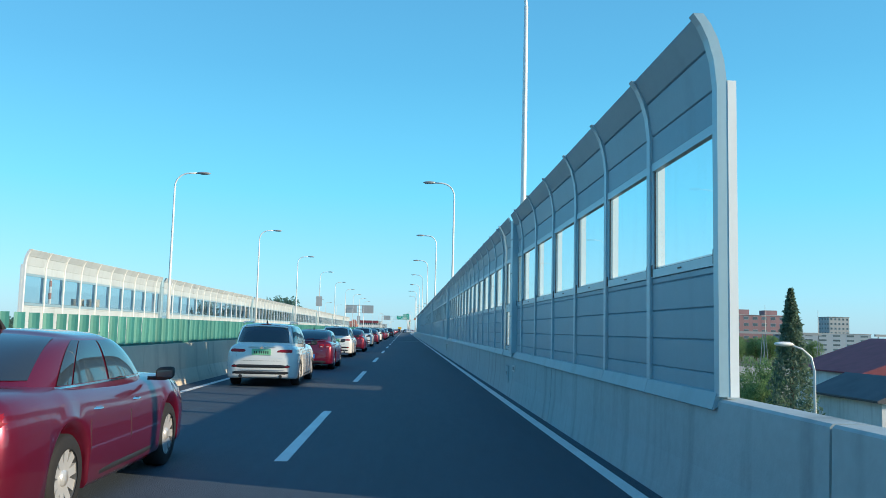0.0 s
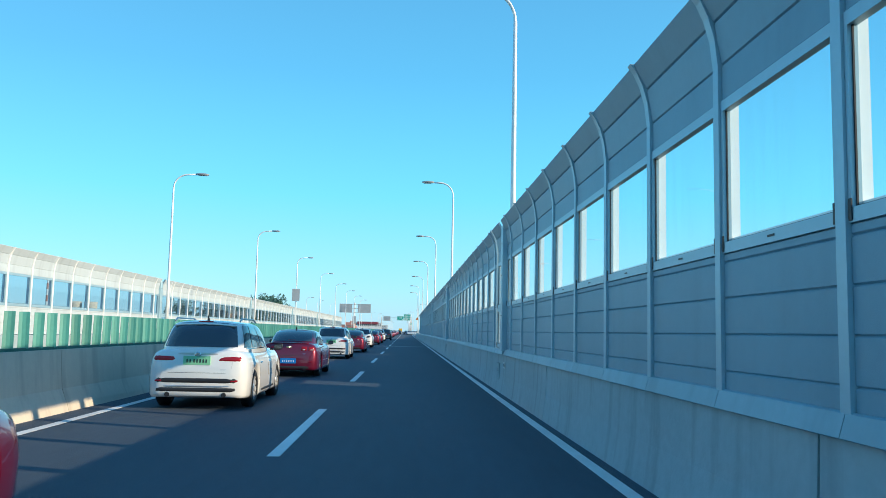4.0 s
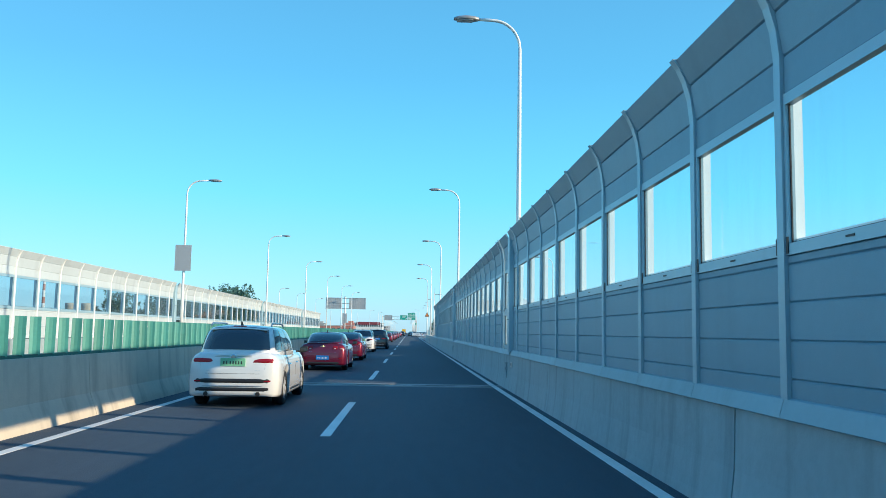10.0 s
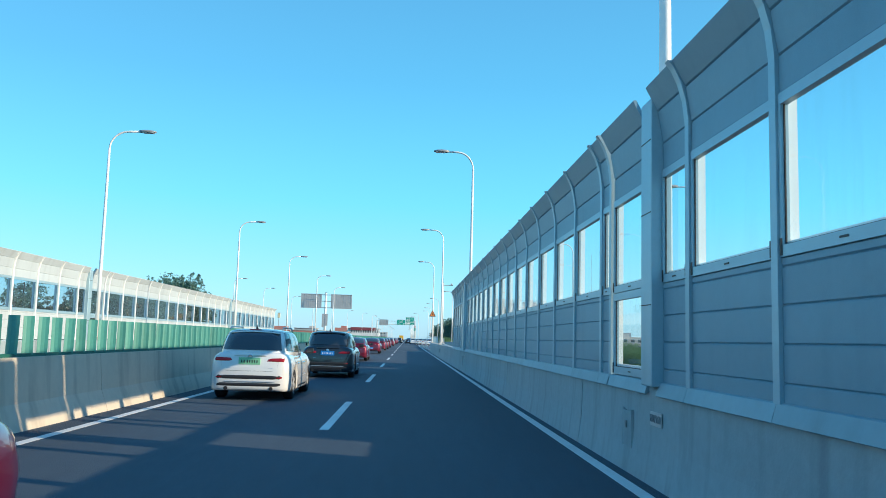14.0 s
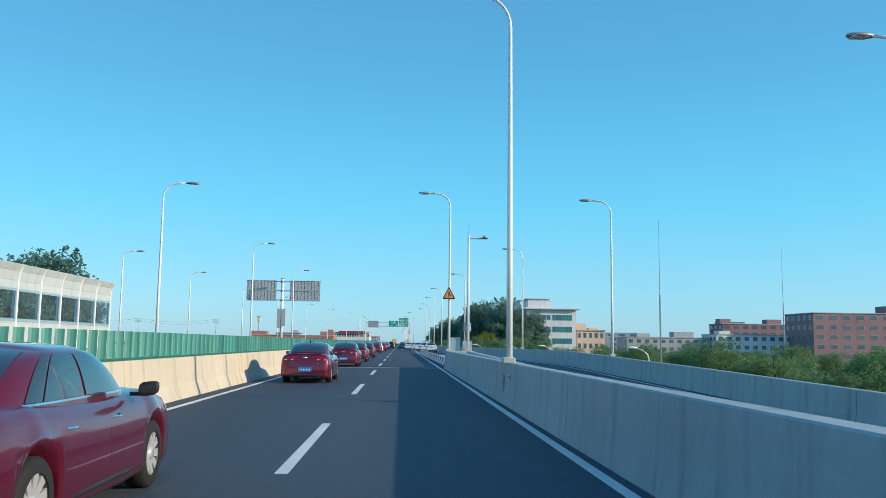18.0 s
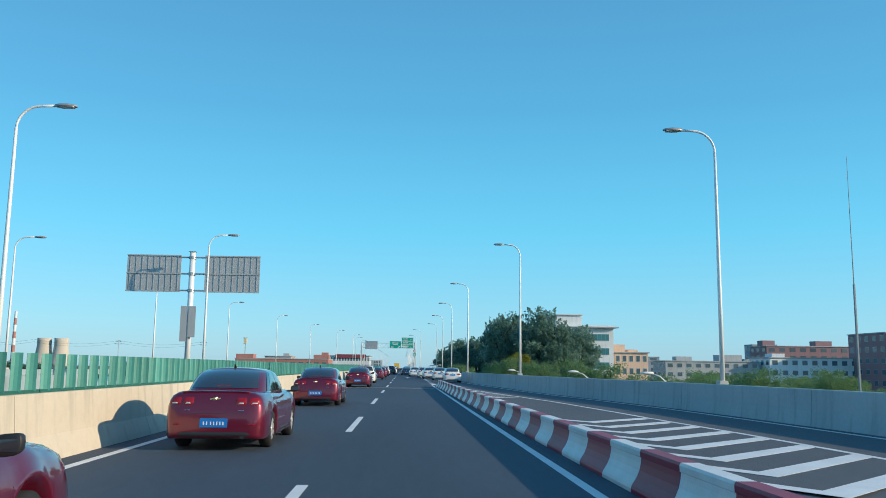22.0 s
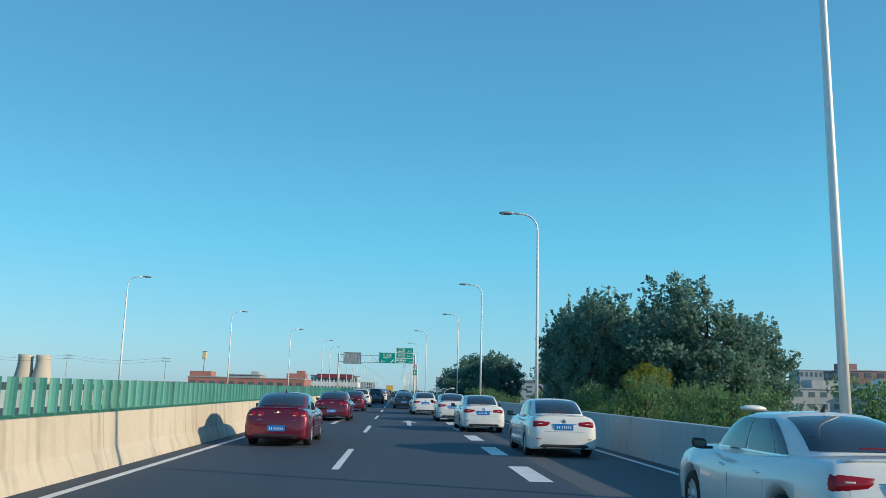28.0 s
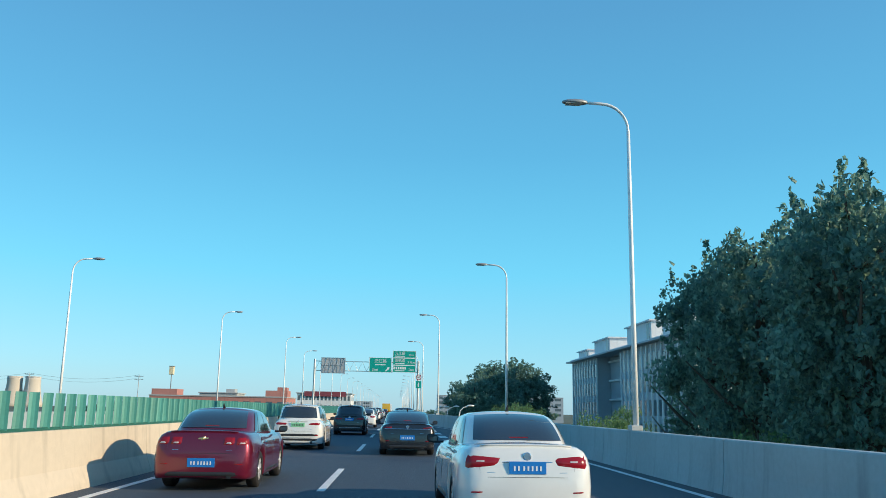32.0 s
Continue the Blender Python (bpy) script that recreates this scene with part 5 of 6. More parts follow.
def lathe(bm, profile, seg=20, axis_x=True):
    rings = []
    for k in range(seg):
        a = 2 * math.pi * k / seg
        rings.append([(x, r * math.cos(a), r * math.sin(a)) for x, r in profile])
    rows = [[bm.verts.new(p) for p in r] for r in rings]
    n = len(profile)
    for i in range(seg):
        for j in range(n - 1):
            bm.faces.new((rows[i][j], rows[(i + 1) % seg][j], rows[(i + 1) % seg][j + 1], rows[i][j + 1]))
    return bm


def wheel_meshes(r, spokes):
    key = ("wheel", r, spokes)
    if key not in CACHE:
        w = 0.11
        tyre = lathe(bmesh.new(), [(-w, r * 0.66), (-w, r * 0.9), (-w * 0.75, r), (w * 0.75, r), (w, r * 0.9), (w, r * 0.66)], 28)
        rim = lathe(bmesh.new(), [(w * 0.3, 0.02), (w * 0.2, r * 0.2), (-w * 0.4, r * 0.55), (w * 0.6, r * 0.62), (w * 0.95, r * 0.68)], 28)
        sp = bmesh.new()
        for k in range(spokes):
            a = 2 * math.pi * k / spokes
            c, s = math.cos(a), math.sin(a)
            pts = [(w * 0.75, 0.05, -0.03), (w * 0.75, 0.05, 0.03), (w * 0.85, r * 0.65, 0.03 + 0.012), (w * 0.85, r * 0.65, -0.03 - 0.012)]
            back = [(x - 0.05, y, z) for x, y, z in pts]
            sweep(sp, [[(x, y * c - z * s, y * s + z * c) for x, y, z in q] for q in (back, pts)])
        hub = lathe(bmesh.new(), [(w * 0.9, 0.001), (w * 0.9, 0.06), (w * 0.6, 0.07)], 14)
        CACHE[key] = (mesh_of(tyre, "tyre", TYRE, True), mesh_of(rim, "rim", mat("rim_shadow", (0.1, 0.1, 0.1), 0.5, 0.6), True), mesh_of(sp, "spokes", RIM), mesh_of(hub, "hub_cap", RIM, True))
    return CACHE[key]


STYLES = {
    # length, width, height, belt height, deck height, hood height, wheelbase, tyre radius,
    # glasshouse foot rear, top rear, top front, foot front (from the rear bumper, as shares of the length)
    "sedan": dict(L=4.87, W=1.81, H=1.465, belt=0.96, deck=1.035, hood=0.95, base=2.74, r=0.335, g=(0.10, 0.315, 0.54, 0.755)),
    "fastback": dict(L=4.95, W=1.87, H=1.45, belt=0.955, deck=1.02, hood=0.94, base=2.83, r=0.34, g=(0.06, 0.33, 0.54, 0.755)),
    "compact": dict(L=4.6, W=1.82, H=1.49, belt=0.965, deck=1.05, hood=0.96, base=2.65, r=0.315, g=(0.09, 0.325, 0.53, 0.76)),
    "suv": dict(L=4.57, W=1.83, H=1.61, belt=1.02, deck=1.07, hood=1.02, base=2.7, r=0.35, g=(0.012, 0.13, 0.51, 0.745)),
    "big_suv": dict(L=4.7, W=1.89, H=1.67, belt=1.07, deck=1.11, hood=1.08, base=2.86, r=0.37, g=(0.012, 0.115, 0.51, 0.735)),
}


def car_body(st):
    """The lower body as a lofted skin with rounded shoulders, tucked sills and wheel arches."""
    L, W, belt, deck, hood = st["L"], st["W"] / 2, st["belt"], st["deck"], st["hood"]
    tall = st["g"][0] < 0.05
    yr, yf = -st["base"] / 2 - 0.02, st["base"] / 2 - 0.02
    ra, zc = st["r"] + 0.05, st["r"]
    ys = [0, 0.012, 0.03, 0.055, 0.085, 0.12, 0.17, 0.23, 0.3, 0.4, 0.52, 0.66]
    ys = [-L / 2 + v for v in ys] + [L / 2 - v for v in (0.0, 0.03, 0.08, 0.18, 0.32, 0.5, 0.7)]
    for c in (yr, yf):
        ys += [c + ra * k for k in (-1.06, -0.999, -0.97, -0.9, -0.78, -0.6, -0.4, -0.2, 0, 0.2, 0.4, 0.6, 0.78, 0.9, 0.97, 0.999, 1.06)]
    ys += [-0.6, -0.4, -0.2, 0, 0.2, 0.4, 0.6]
    ys = sorted(set(round(v, 3) for v in ys))
    gf, gr = -L / 2 + L * st["g"][3], -L / 2 + L * st["g"][0]
    rings = []
    for y in ys:
        e0, e1 = y + L / 2, L / 2 - y
        plan = float(np.interp(e0, [0, 0.03, 0.085, 0.17, 0.3, 0.6, 1.2], [0.70, 0.82, 0.905, 0.955, 0.98, 0.995, 1.0])) if e0 < e1 else float(np.interp(e1, [0, 0.08, 0.2, 0.45, 0.9, 1.4], [0.58, 0.75, 0.87, 0.95, 0.99, 1.0]))
        hw = W * plan
        if y < gr + 0.3:
            top = deck + 0.012 * min(1, max(0, (e0 - 0.17) / 0.3))
        elif y < gf:
            k = (y - gr - 0.3) / (gf - gr - 0.3)
            top = deck + 0.012 + (belt + 0.03 - deck) * (min(1, k * 1.6) ** 2 * (3 - 2 * min(1, k * 1.6)))
        else:
            k = (y - gf) / (L / 2 - gf)
            top = belt + 0.042 + (hood - 0.16 - belt) * k ** 1.7
        if e0 < 0.17:
            low = 0.64 if not tall else 0.72
            top = low + (deck - low) * float(np.interp(e0, [0, 0.012, 0.03, 0.055, 0.085, 0.12, 0.17], [0.0, 0.16, 0.38, 0.62, 0.83, 0.96, 1.0]))
        if e1 < 0.18:
            top = 0.5 + (top - 0.5) * float(np.interp(e1, [0, 0.03, 0.08, 0.18], [0.45, 0.7, 0.88, 1.0]))
        zb = float(np.interp(min(e0, e1), [0, 0.08, 0.45, 0.6], [0.25, 0.215, 0.20, 0.19]))
        za = zb
        for c in (yr, yf):
            d = abs(y - c)
            if d < ra:
                za = max(za, zc + math.sqrt(ra * ra - d * d))
        zt = max(za + 0.16, top)
        zm = min(max(za + 0.07, 0.53), zt - 0.09)
        zs = min(zt - 0.06, max(zm + 0.02, zt - 0.26))
        up = zt - zs
        half = [(0, zb), (hw - 0.26, zb), (hw - 0.255, za), (hw * 0.955, za), (hw * 0.985, min(zm - 0.02, za + 0.05)), (hw, zm), (hw * 0.982, zs), (hw * 0.945, zs + up * 0.42), (hw * 0.89, zs + up * 0.72), (hw * 0.79, zs + up * 0.92), (hw * 0.62, zs + up), (hw * 0.38, zt + 0.014), (0, zt + 0.022)]
        rings.append([(x, y, z) for x, z in half] + [(-x, y, z) for x, z in half[-2:0:-1]])
    return sweep(bmesh.new(), rings)


class House:
    """The glasshouse of a car: a smooth crowned shell whose plan narrows as it rises."""

    def __init__(self, st):
        L = st["L"]
        self.f = [-L / 2 + L * v for v in st["g"]]
        self.tall = st["g"][0] < 0.05
        self.w0, self.w1 = st["W"] / 2 * (0.90 if self.tall else 0.862), st["W"] / 2 * (0.715 if self.tall else 0.68)
        self.z0, self.z1 = st["belt"] - 0.04, st["H"] - 0.075
        self.n = 4.2 if self.tall else 4.4
        self.crown = 0.045

    def level(self, u):
        p = u - 0.04 * math.sin(math.pi * u)
        w = self.w0 + (self.w1 - self.w0) * u ** 1.15
        z = self.z0 + (self.z1 - self.z0) * math.sin(u * math.pi / 2 * 0.9) / math.sin(math.pi / 2 * 0.9)
        return self.f[0] + (self.f[1] - self.f[0]) * p, self.f[3] + (self.f[2] - self.f[3]) * p, w, z

    def ring(self, u, n=72, inset=0.0, lift=0.0):
        y0, y1, w, z = self.level(u)
        c, h = (y0 + y1) / 2, (y1 - y0) / 2
        pts = []
        for k in range(n):
            a = 2 * math.pi * k / n
            ca, sa = math.cos(a), math.sin(a)
            p = 2 / self.n
            t = math.copysign(abs(ca) ** p, ca) * (1 - inset)
            pts.append((w * t, c + h * (1 - inset) * math.copysign(abs(sa) ** p, sa), z + lift + self.crown * u * (1 - t * t)))
        return pts

    def side(self, t, u, s, out=0.008):
        y0, y1, w, z = self.level(u)
        c, h = (y0 + y1) / 2, (y1 - y0) / 2
        q = (1 - abs(t) ** self.n) ** (1 / self.n)
        return (s * (w * q + out), c + h * t, z + self.crown * u * (1 - q * q))

    def end(self, t, u, s, out=0.010):
        y0, y1, w, z = self.level(u)
        c, h = (y0 + y1) / 2, (y1 - y0) / 2
        return (w * t, c + s * (h * (1 - abs(t) ** self.n) ** (1 / self.n) + out), z + 0.003 + self.crown * u * (1 - t * t))


def patch(fn, a0, a1, b0, b1, s, na=16, nb=10):
    bm = bmesh.new()
    g = [[bm.verts.new(fn(a0 + (a1 - a0) * i / na, b0 + (b1 - b0) * j / nb, s)) for j in range(nb + 1)] for i in range(na + 1)]
    for i in range(na):
        for j in range(nb):
            bm.faces.new((g[i][j], g[i + 1][j], g[i + 1][j + 1], g[i][j + 1]))
    return bm


def car(style, paint, at, rz, label, lamps="sedan", lit=True, detail=True, plate=None, spokes=10, group="cars on the road", name="car"):
    st = STYLES[style]
    L, W, H = st["L"], st["W"], st["H"]
    top = thing(name, label, "car", group, "", at, rz)
    key = ("body", style)
    if key not in CACHE:
        bm = car_body(st)
        tree_ = BVHTree.FromBMesh(bm)
        hs = House(st)
        sh = bmesh.new()
        rings = [hs.ring(k / 16) for k in range(17)] + [hs.ring(1.0, inset=i, lift=l) for i, l in ((0.05, 0.012), (0.15, 0.022), (0.4, 0.028), (0.9, 0.03))]
        sweep(sh, rings)
        CACHE[key] = (tree_, hs, bm.copy(), sh.copy())
        bm.free()
        sh.free()
    tree_, hs, bm0, sh0 = CACHE[key]
    body = part("body", bm0.copy(), paint, top, smooth=True)
    part("cabin", sh0.copy(), paint, top, smooth=True)
    for ob in top.children[:]:
        if ob.type == "MESH":
            ob.data.shade_smooth()

    def project(x, z, d="rear"):
        if d == "rear":
            hit = tree_.ray_cast(Vector((x, -10, z)), Vector((0, 1, 0)))
            return hit[0].y if hit[0] else -L / 2 + 0.1
        sx = 1 if d == "right" else -1
        hit = tree_.ray_cast(Vector((10 * sx, x, z)), Vector((-sx, 0, 0)))
        return hit[0].x if hit[0] else sx * W / 2

    def decal(nm, pts, material, parent=top, out=0.012, d="rear", n=6, label_=""):
        """A raised piece over a four-cornered area (lower left, lower right, upper right, upper left) of the rear or a side."""
        b = bmesh.new()
        sx = -1 if d in ("rear", "left") else 1
        rows = []
        for j in range(4):
            v = j / 3
            row = []
            for i in range(n + 1):
                u = i / n
                a = [pts[0][k] * (1 - u) * (1 - v) + pts[1][k] * u * (1 - v) + pts[2][k] * u * v + pts[3][k] * (1 - u) * v for k in (0, 1)]
                q = project(a[0], a[1], d)
                edge = i in (0, n) or j in (0, 3)
                o = (-0.004 if edge else out) * (1 if d != "rear" else -1) * (1 if d in ("rear", "right") else -1)
                row.append((a[0], q + o, a[1]) if d == "rear" else (q + o, a[0], a[1]))
            rows.append(row)
        g = [[b.verts.new(p) for p in r] for r in rows]
        for j in range(3):
            for i in range(n):
                b.faces.new((g[j][i], g[j][i + 1], g[j + 1][i + 1], g[j + 1][i]))
        return part(nm, b, material, parent, label_, smooth=detail and n > 3)

    tall = hs.tall
    # glass
    part("rear_window", patch(hs.end, -0.82, 0.82, 0.17 if tall else 0.24, 0.93, -1), CAR_GLASS, top, "dark tinted rear window", smooth=True)
    part("windscreen", patch(hs.end, -0.82, 0.82, 0.14, 0.93, 1), CAR_GLASS, top, smooth=True)
    for s in (-1, 1):
        splits = ((-0.68, -0.52), (-0.50, 0.02), (0.06, 0.70)) if not tall else ((-0.76, -0.5), (-0.46, 0.06), (0.10, 0.70))
        for a, b_ in splits:
            part("side_window", patch(hs.side, a, b_, 0.16, 0.9, s, 10, 8), CAR_GLASS, top, smooth=True)
        if detail:
            part("window_trim", patch(lambda t, u, q: hs.side(t, u, q, 0.009), -0.70, 0.73, 0.125, 0.15, s, 12, 1), CHROME, top, "bright window trim")
    # wheels
    meshes = wheel_meshes(st["r"], spokes)
    for y in (-st["base"] / 2 - 0.02, st["base"] / 2 - 0.02):
        for s in (-1, 1):
            wh = part("wheel", meshes[0], None, top)
            wh.matrix_basis = Matrix.Translation((s * (W / 2 - 0.135), y, st["r"])) @ Matrix.Rotation(0 if s > 0 else math.pi, 4, "Z") @ Matrix.Rotation(random.uniform(0, 6), 4, "X")
            if detail or s > 0:
                part("rim", meshes[1], None, wh)
                part("spokes", meshes[2], None, wh)
                part("hub_cap", meshes[3], None, wh)
    # rear pieces
    dk, hw = st["deck"], W / 2
    lampm = BRAKE_RED if lit else TAIL_RED
    if lamps == "quad":
        for s in (-1, 1):
            for a, b_, m in ((0.605, 0.85, lampm), (0.375, 0.58, lampm)):
                lo, hi = sorted((s * a * hw / 0.93, s * b_ * hw / 0.93))
                lp = decal("tail_lamp", [(lo, 0.80), (hi, 0.80), (hi, 0.945), (lo, 0.945)], m, out=0.022, label_="square-cornered red and clear tail lamp")
                if detail:
                    decal("clear_band", [(lo + 0.022, 0.815), (hi - 0.022, 0.815), (hi - 0.022, 0.868), (lo + 0.022, 0.868)], TAIL_CLEAR, lp, 0.027, n=3)
    elif lamps == "strip":
        decal("light_bar", [(-0.82, 0.84), (0.82, 0.84), (0.82, 0.868), (-0.82, 0.868)], CHROME, out=0.02, n=14, label_="slim chrome bar between the lamps")
        for s in (-1, 1):
            lo, hi = sorted((s * 0.5, s * 0.85))
            decal("tail_lamp", [(lo, 0.85 + (0.02 if s > 0 else 0.05)), (hi, 0.85 + (0.05 if s > 0 else 0.02)), (hi, 0.93), (lo, 0.90)], TAIL_RED if not lit else lampm, out=0.016, n=8)
    elif lamps == "wing":
        for s in (-1, 1):
            pts = [(s * 0.39, 0.80), (s * 0.82, 0.745), (s * 0.82, 0.945), (s * 0.34, 0.90)]
            if s < 0:
                pts = [pts[1], pts[0], pts[3], pts[2]]
            lp = decal("tail_lamp", pts, TAIL_RED, out=0.02, n=8, label_="swept red tail lamp with a clear centre")
            a, b_ = sorted((s * 0.5, s * 0.72))
            decal("clear_band", [(a, 0.835), (b_, 0.835), (b_, 0.875), (a, 0.875)], TAIL_CLEAR, lp, 0.026, n=3)
        decal("chrome_strip", [(-0.36, 0.835), (0.36, 0.835), (0.36, 0.855), (-0.36, 0.855)], CHROME, out=0.012, n=6)
    else:
        for s in (-1, 1):
            pts = [(s * 0.36, 0.87), (s * 0.83, 0.86), (s * 0.83, 0.965), (s * 0.42, 0.945)]
            if s < 0:
                pts = [pts[1], pts[0], pts[3], pts[2]]
            decal("tail_lamp", pts, lampm, out=0.02, n=6, label_="angular red tail lamp")
    # lower bumper, plate and marks
    if tall:
        decal("bumper_insert", [(-0.80, 0.47), (0.80, 0.47), (0.80, 0.57), (-0.80, 0.57)], TRIM, out=0.012, n=12, label_="black bumper insert")
        decal("lower_bumper", [(-0.74, 0.315), (0.74, 0.315), (0.76, 0.40), (-0.76, 0.40)], TRIM, out=0.014, n=12, label_="black lower bumper")
        decal("skid_strip", [(-0.60, 0.405), (0.60, 0.405), (0.62, 0.435), (-0.62, 0.435)], GALV, out=0.016, n=8)
    else:
        decal("lower_bumper", [(-0.76, 0.245), (0.76, 0.245), (0.66, 0.345), (-0.66, 0.345)], TRIM, out=0.014, n=10, label_="black lower bumper")
    pz = 0.42 if lamps == "quad" else (0.70 if lamps == "wing" else (0.50 if lamps == "strip" else 0.80))
    py = min(project(x, z) for x in (-0.22, 0.22) for z in (pz, pz + 0.14)) - 0.012
    pl = part("number_plate", boxed(-0.24, 0.24, py, py + 0.03, pz, pz + 0.155), plate or SIGN_BLUE, top, "plate with plain bars for figures")
    if detail:
        for k in range(7):
            x = -0.168 + 0.054 * k + (0.012 if k > 1 else -0.004)
            part("plate_bar", boxed(x - 0.011, x + 0.011, py - 0.004, py - 0.001, pz + 0.04, pz + 0.1), SIGN_WHITE if not plate else SIGN_BLACK, pl)
        # a slim lip on the boot, or a spoiler over the rear window
        n = 12
        bm = bmesh.new()
        if tall:
            x = hs.w1 * 0.86
            sweep(bm, [[(v, hs.f[1] - 0.16 + 0.06 * (v / x) ** 2, H - 0.085 - 0.035 * (v / x) ** 2), (v, hs.f[1] - 0.15 + 0.06 * (v / x) ** 2, H - 0.06 - 0.035 * (v / x) ** 2), (v, hs.f[1] + 0.2, H - 0.012 - 0.045 * (v / x) ** 2), (v, hs.f[1] + 0.2, H - 0.06)] for v in [-x + 2 * x * k / n for k in range(n + 1)]])
            part("roof_spoiler", bm, paint, top, smooth=True)
        else:
            sweep(bm, [[(x, project(x, dk - 0.06) + 0.05, dk - 0.02), (x, project(x, dk - 0.06) + 0.012, dk + 0.012 - 0.1 * x ** 4), (x, project(x, dk - 0.06) + 0.03, dk + 0.018 - 0.1 * x ** 4), (x, project(x, dk - 0.06) + 0.2, dk + 0.008 - 0.1 * x ** 4)] for x in [-0.60 + 1.2 * k / n for k in range(n + 1)]])
            part("boot_lip", bm, paint, top, smooth=True)
        ez = 0.915 if not tall else 0.975
        if lamps == "quad":
            decal("badge", [(-0.11, ez - 0.018), (0.09, ez - 0.018), (0.11, ez + 0.018), (-0.09, ez + 0.018)], GOLD, out=0.014, n=4)
            decal("badge_cross", [(-0.045, ez - 0.034), (0.035, ez - 0.034), (0.045, ez + 0.034), (-0.035, ez + 0.034)], GOLD, out=0.016, n=3)
        else:
            bm = bmesh.new()
            yb = project(0, ez)
            tube(bm, [(0, yb + 0.02, ez), (0, yb - 0.01, ez), (0, yb - 0.014, ez)], [0.055, 0.055, 0.045], 18)
            part("badge", bm, CHROME, top)
        for s in (-1, 1):
            decal("script_bar", [(s * 0.47 - 0.07, 0.712), (s * 0.47 + 0.07, 0.712), (s * 0.47 + 0.07, 0.724), (s * 0.47 - 0.07, 0.724)], CHROME, out=0.006, n=3)
            pts = [(s * 0.60, 0.66), (s * 0.606, 0.66), (s * 0.66, dk - 0.05), (s * 0.654, dk - 0.05)]
            decal("boot_gap", pts if s > 0 else [pts[1], pts[0], pts[3], pts[2]], TRIM, out=0.003, n=2)
            decal("reflector", [(s * 0.66 - 0.09, 0.46 if not tall else 0.49), (s * 0.66 + 0.09, 0.46 if not tall else 0.49), (s * 0.66 + 0.09, 0.485 if not tall else 0.54), (s * 0.66 - 0.09, 0.485 if not tall else 0.54)], TAIL_RED, out=0.013, n=3)
        for z in ((0.655, 0.662),):
            decal("panel_gap", [(-0.60, z[0]), (0.60, z[0]), (0.60, z[1]), (-0.60, z[1])], TRIM, out=0.004, n=10)
        for s in ("left", "right"):
            for y in (-0.98, 0.02, 1.05):
                decal("door_gap", [(y - 0.004, 0.33), (y + 0.004, 0.33), (y + 0.004, st["belt"] - 0.03), (y - 0.004, st["belt"] - 0.03)], TRIM, out=0.004, d=s, n=2)
            for y in (-0.8, 0.22):
                decal("door_handle", [(y - 0.1, 0.80), (y + 0.1, 0.80), (y + 0.1, 0.83), (y - 0.1, 0.83)], CHROME if tall or lamps == "quad" else paint, out=0.035, d=s, n=3)
            decal("sill", [(-0.85, 0.25), (0.85, 0.25), (0.85, 0.31), (-0.85, 0.31)], TRIM, out=0.012, d=s, n=4)
        bm = bmesh.new()
        box(bm, -0.13, 0.13, 0, 0.03, 0, 0.018)
        third = part("high_brake_lamp", bm, BRAKE_RED if lit else TAIL_RED, top)
        p = hs.end(0, 0.95 if tall else 0.27, -1, 0.0)
        third.location = (0, p[1], p[2])
        bm = bmesh.new()
        tube(bm, [(0, 0, 0), (0, -0.08, 0.09)], [0.03, 0.006], 6)
        part("aerial", bm, TRIM, top).location = (0, hs.f[1] + 0.18, H - 0.01)
        for s in ((1,) if lamps == "quad" else (-1, 1)):
            bm = bmesh.new()
            tube(bm, [(s * 0.5, -L / 2 - 0.01, 0.27), (s * 0.5, -L / 2 + 0.25, 0.27)], 0.045, 12)
            part("exhaust", bm, TRIM, top)
        for s in (-1, 1):
            if tall:
                bm = bmesh.new()
                x = hs.w1 * 0.92
                tube(bm, [(s * x, hs.f[1] + 0.1, H - 0.02), (s * x, hs.f[1] + 0.25, H + 0.03), (s * x, hs.f[2] - 0.25, H + 0.03), (s * x, hs.f[2] - 0.05, H - 0.03)], 0.018, 6)
                part("roof_rail", bm, GALV, top)
    for s in (-1, 1):
        bm = bmesh.new()
        my = hs.f[3] - 0.55
        mx, mz = s * (W / 2 + 0.10), st["belt"] + 0.07
        sweep(bm, [[(mx + 0.092 * f * math.copysign(abs(math.cos(a)) ** 0.6, math.cos(a)), my + dy, mz + 0.068 * f * math.copysign(abs(math.sin(a)) ** 0.6, math.sin(a)) + 0.015 * s * math.cos(a)) for a in [2 * math.pi * k / 16 for k in range(16)]] for dy, f in ((-0.05, 0.93), (-0.045, 1.0), (0.02, 0.95), (0.06, 0.72), (0.08, 0.35))])
        box(bm, min(s * (W / 2 - 0.08), s * (W / 2 + 0.05)), max(s * (W / 2 - 0.08), s * (W / 2 + 0.05)), my - 0.02, my + 0.025, st["belt"] + 0.0, st["belt"] + 0.035)
        mi = part("mirror", bm, TRIM, top, smooth=True)
        part("mirror_glass", boxed(mx - 0.075, mx + 0.075, my - 0.054, my - 0.049, mz - 0.036, mz + 0.036), CAR_GLASS, mi)
    # a dark floor closes the body from below
    part("underbody", boxed(-W / 2 + 0.2, W / 2 - 0.2, -L / 2 + 0.25, L / 2 - 0.3, 0.2, 0.26), TRIM, top)
    return top


def paint_mat(name, color, metal=0.0, rough=0.25):
    return mat(name, color, rough, metal, vary=0.03, scale=2, coat=1.0)


GOLD = mat("gold_badge", (0.7, 0.55, 0.25), 0.3, 0.8, vary=0.02)
RED_CAR = paint_mat("red_car_paint", (0.17, 0.007, 0.030), 0.5, 0.3)
WHITE_CAR = paint_mat("white_car_paint", (0.74, 0.74, 0.72))
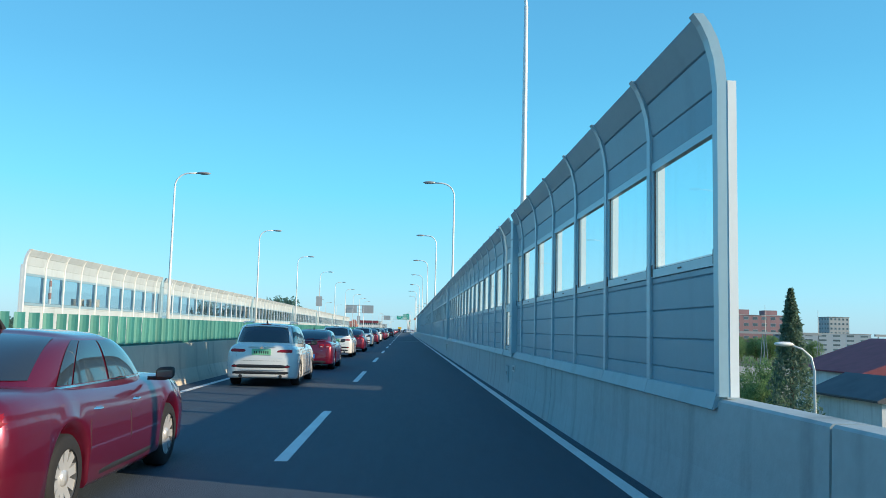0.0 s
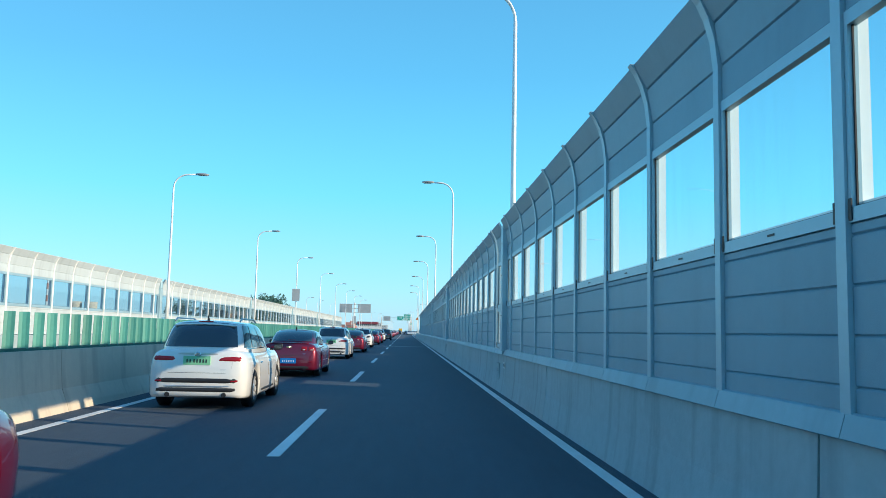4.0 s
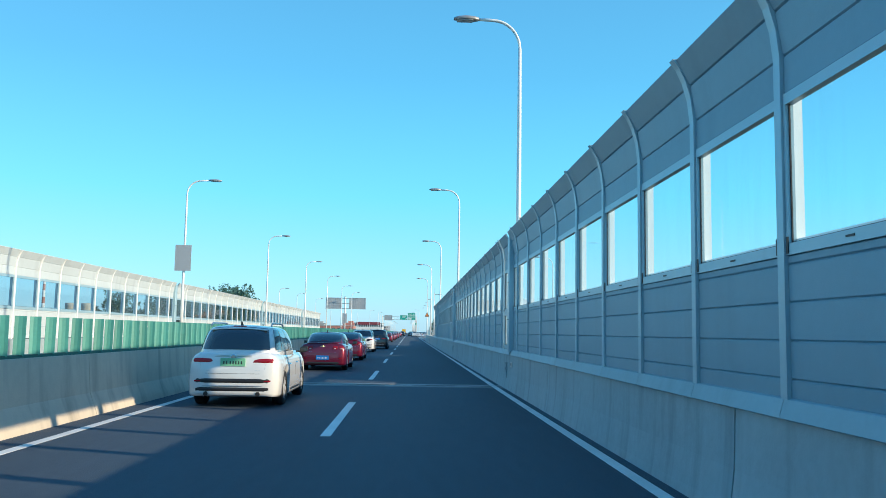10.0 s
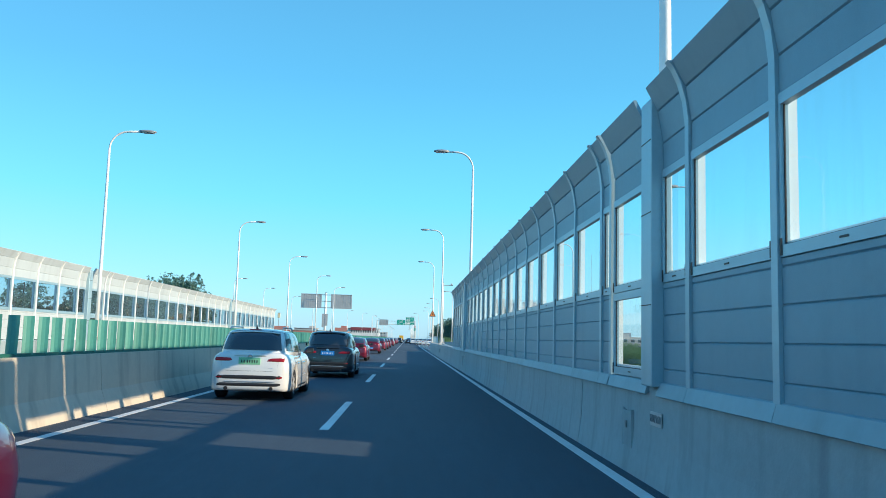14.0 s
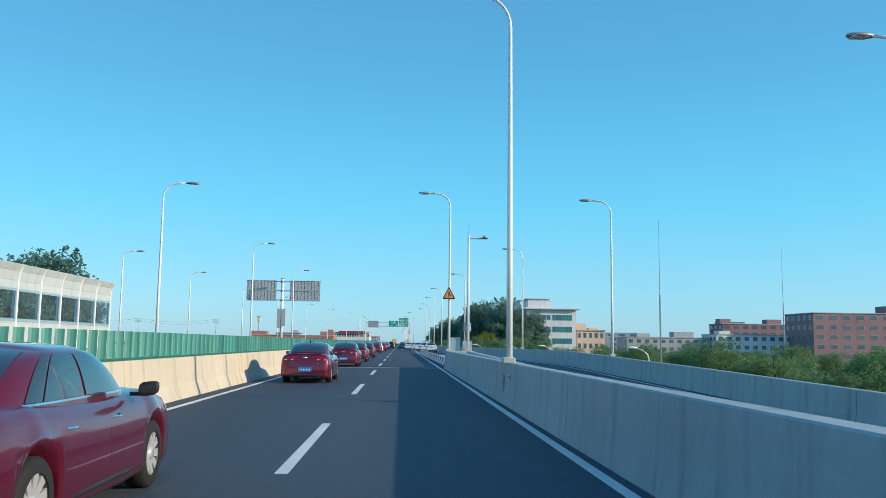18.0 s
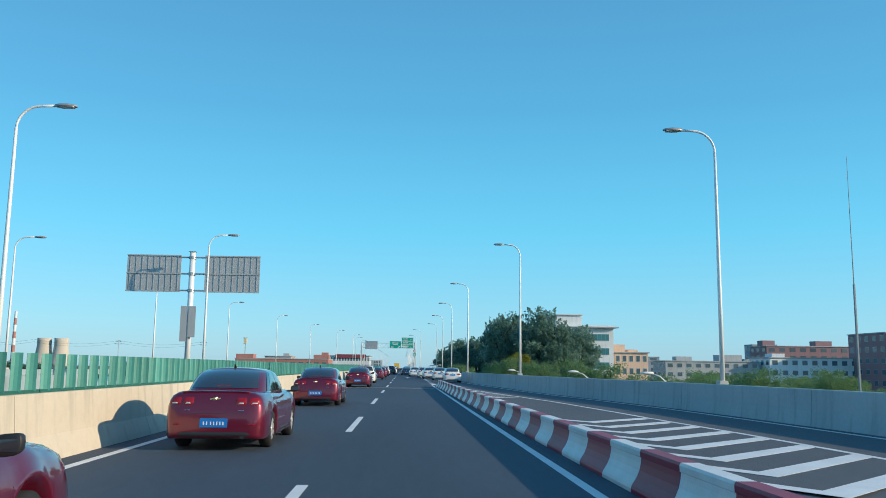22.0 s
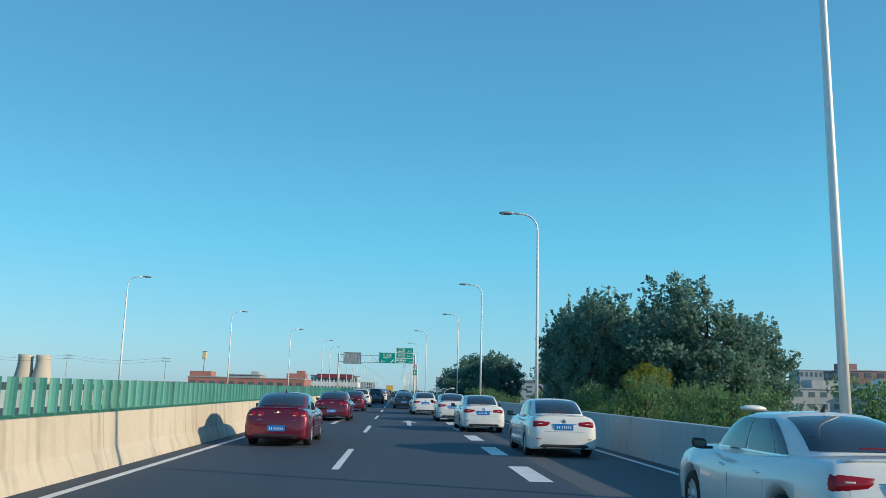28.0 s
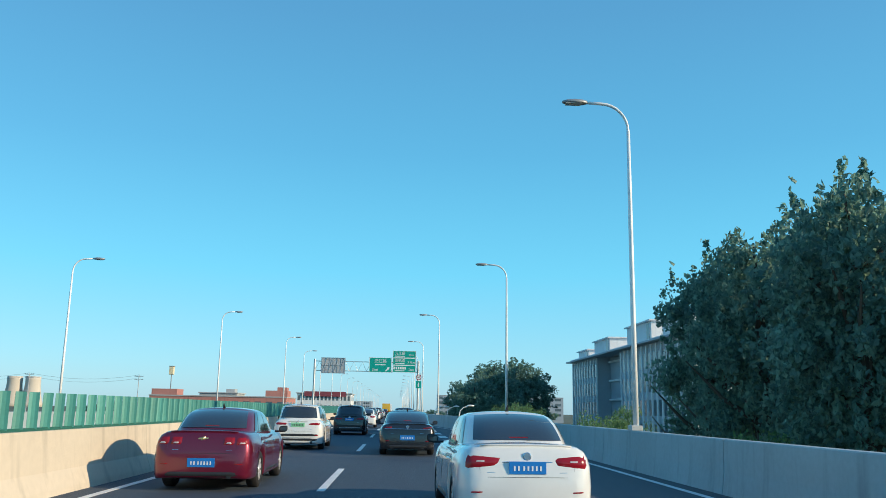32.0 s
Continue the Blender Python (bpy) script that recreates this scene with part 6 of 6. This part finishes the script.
BLACK_CAR = paint_mat("black_car_paint", (0.012, 0.013, 0.016))
GREY_CAR = paint_mat("grey_car_paint", (0.09, 0.105, 0.125), 0.15)
SILVER_CAR = paint_mat("silver_car_paint", (0.46, 0.5, 0.53), 0.35)
TEAL_CAR = paint_mat("teal_car_paint", (0.015, 0.04, 0.045), 0.2)
YELLOW = paint_mat("yellow_paint", (0.7, 0.42, 0.03))
BLUE_CAR = paint_mat("blue_car_paint", (0.03, 0.07, 0.2), 0.3)

# sedan, crossover and SUV, copied down the inner lane to fit the camera's view
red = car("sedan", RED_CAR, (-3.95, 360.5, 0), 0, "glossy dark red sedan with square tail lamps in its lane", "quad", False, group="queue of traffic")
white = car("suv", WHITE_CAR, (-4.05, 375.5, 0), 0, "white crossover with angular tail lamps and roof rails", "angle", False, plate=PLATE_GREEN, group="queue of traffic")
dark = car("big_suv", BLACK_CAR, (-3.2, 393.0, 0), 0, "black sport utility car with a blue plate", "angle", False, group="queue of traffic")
car("fastback", BLACK_CAR, (-0.15, 372.8, 0), 0, "black fastback sedan with a chrome bar across its tail", "strip", False)
compact = car("compact", WHITE_CAR, (1.12, 355.9, 0), 2, "white compact sedan with swept red tail lamps", "wing", False, group="white sedans merging")
# each copy stands where the moving camera should see the one car again
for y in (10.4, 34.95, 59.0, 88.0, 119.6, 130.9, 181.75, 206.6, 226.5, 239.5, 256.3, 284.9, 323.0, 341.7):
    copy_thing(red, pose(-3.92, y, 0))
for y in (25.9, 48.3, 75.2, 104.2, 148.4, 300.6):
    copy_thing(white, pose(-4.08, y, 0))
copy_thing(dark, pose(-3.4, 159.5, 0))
# the one merging sedan again, each copy placed to fit the camera's view
for x, y in ((4.3, 307.6), (3.65, 321.2), (2.3, 344.5)):
    copy_thing(compact, pose(x, y, 0))
copy_thing(compact, pose(2.8, 333.6, 0, 0, 0, 1))
for st_, p, x, y, w in (("suv", TEAL_CAR, -3.6, 401, "dark teal"), ("compact", WHITE_CAR, -3.1, 413, "white"), ("sedan", RED_CAR, -3.6, 425, "red"), ("suv", GREY_CAR, -3.6, 437, "grey"),
                        ("sedan", BLACK_CAR, -3.8, 447, "black"), ("compact", WHITE_CAR, -3.7, 458, "white"), ("big_suv", GREY_CAR, -3.7, 471, "grey"), ("suv", WHITE_CAR, -3.8, 484, "white"), ("sedan", SILVER_CAR, -3.7, 498, "silver"),
                        ("sedan", GREY_CAR, -0.1, 391, "dark grey"), ("suv", BLACK_CAR, 0.0, 408, "black"), ("compact", SILVER_CAR, 0.1, 424, "silver"), ("suv", BLUE_CAR, 0.0, 441, "dark blue"), ("compact", WHITE_CAR, 0.0, 462, "white"), ("suv", BLACK_CAR, 0.1, 480, "black"), ("sedan", RED_CAR, 0.0, 505, "red"), ("suv", GREY_CAR, 0.0, 530, "grey"), ("compact", BLACK_CAR, -3.7, 548, "black"),
                        ("suv", WHITE_CAR, -9.4, 250, "white"), ("compact", SILVER_CAR, -12.3, 318, "silver"), ("suv", WHITE_CAR, -9.6, 412, "white"), ("compact", GREY_CAR, -12.2, 450, "grey")):
    car(st_, p, (x, y, 0), 180 if x < -8 else 0, "%s car in the queue of traffic" % w, "angle" if "suv" in st_ else "wing", x > -8, False, group="queue of traffic")


# boxy vehicles far ahead in the queue
def van(x, y, w, h, l, m, label):
    v = thing("truck", label, "truck", "queue of traffic", "", (x, y, 0))
    part("cargo_box", boxed(-w / 2, w / 2, -l / 2, l / 2 - 1.6, 0.75, h, bevel=0.05), m, v)
    part("cab", boxed(-w / 2 + 0.08, w / 2 - 0.08, l / 2 - 1.55, l / 2, 0.5, h * 0.8, bevel=0.12), m, v)
    part("chassis", boxed(-w / 2 + 0.15, w / 2 - 0.15, -l / 2 + 0.1, l / 2 - 0.2, 0.45, 0.75), TRIM, v)
    for s in (-1, 1):
        part("tail_lamp", boxed(s * (w / 2 - 0.25) - 0.15, s * (w / 2 - 0.25) + 0.15, -l / 2 - 0.02, -l / 2 + 0.02, 0.8, 0.95), TAIL_RED, v)
        for yy in (-l / 2 + 1.2, l / 2 - 1.0):
            wm = wheel_meshes(0.35, 10)
            wh = part("wheel", wm[0], None, v)
            wh.matrix_basis = Matrix.Translation((s * (w / 2 - 0.15), yy, 0.35)) @ Matrix.Rotation(0 if s > 0 else math.pi, 4, "Z")


van(-3.8, 585, 2.2, 3.0, 7.0, YELLOW, "yellow box truck in the queue of traffic")
van(-3.8, 640, 2.3, 3.2, 8.0, WHITE_CAR, "white box truck far ahead in traffic")
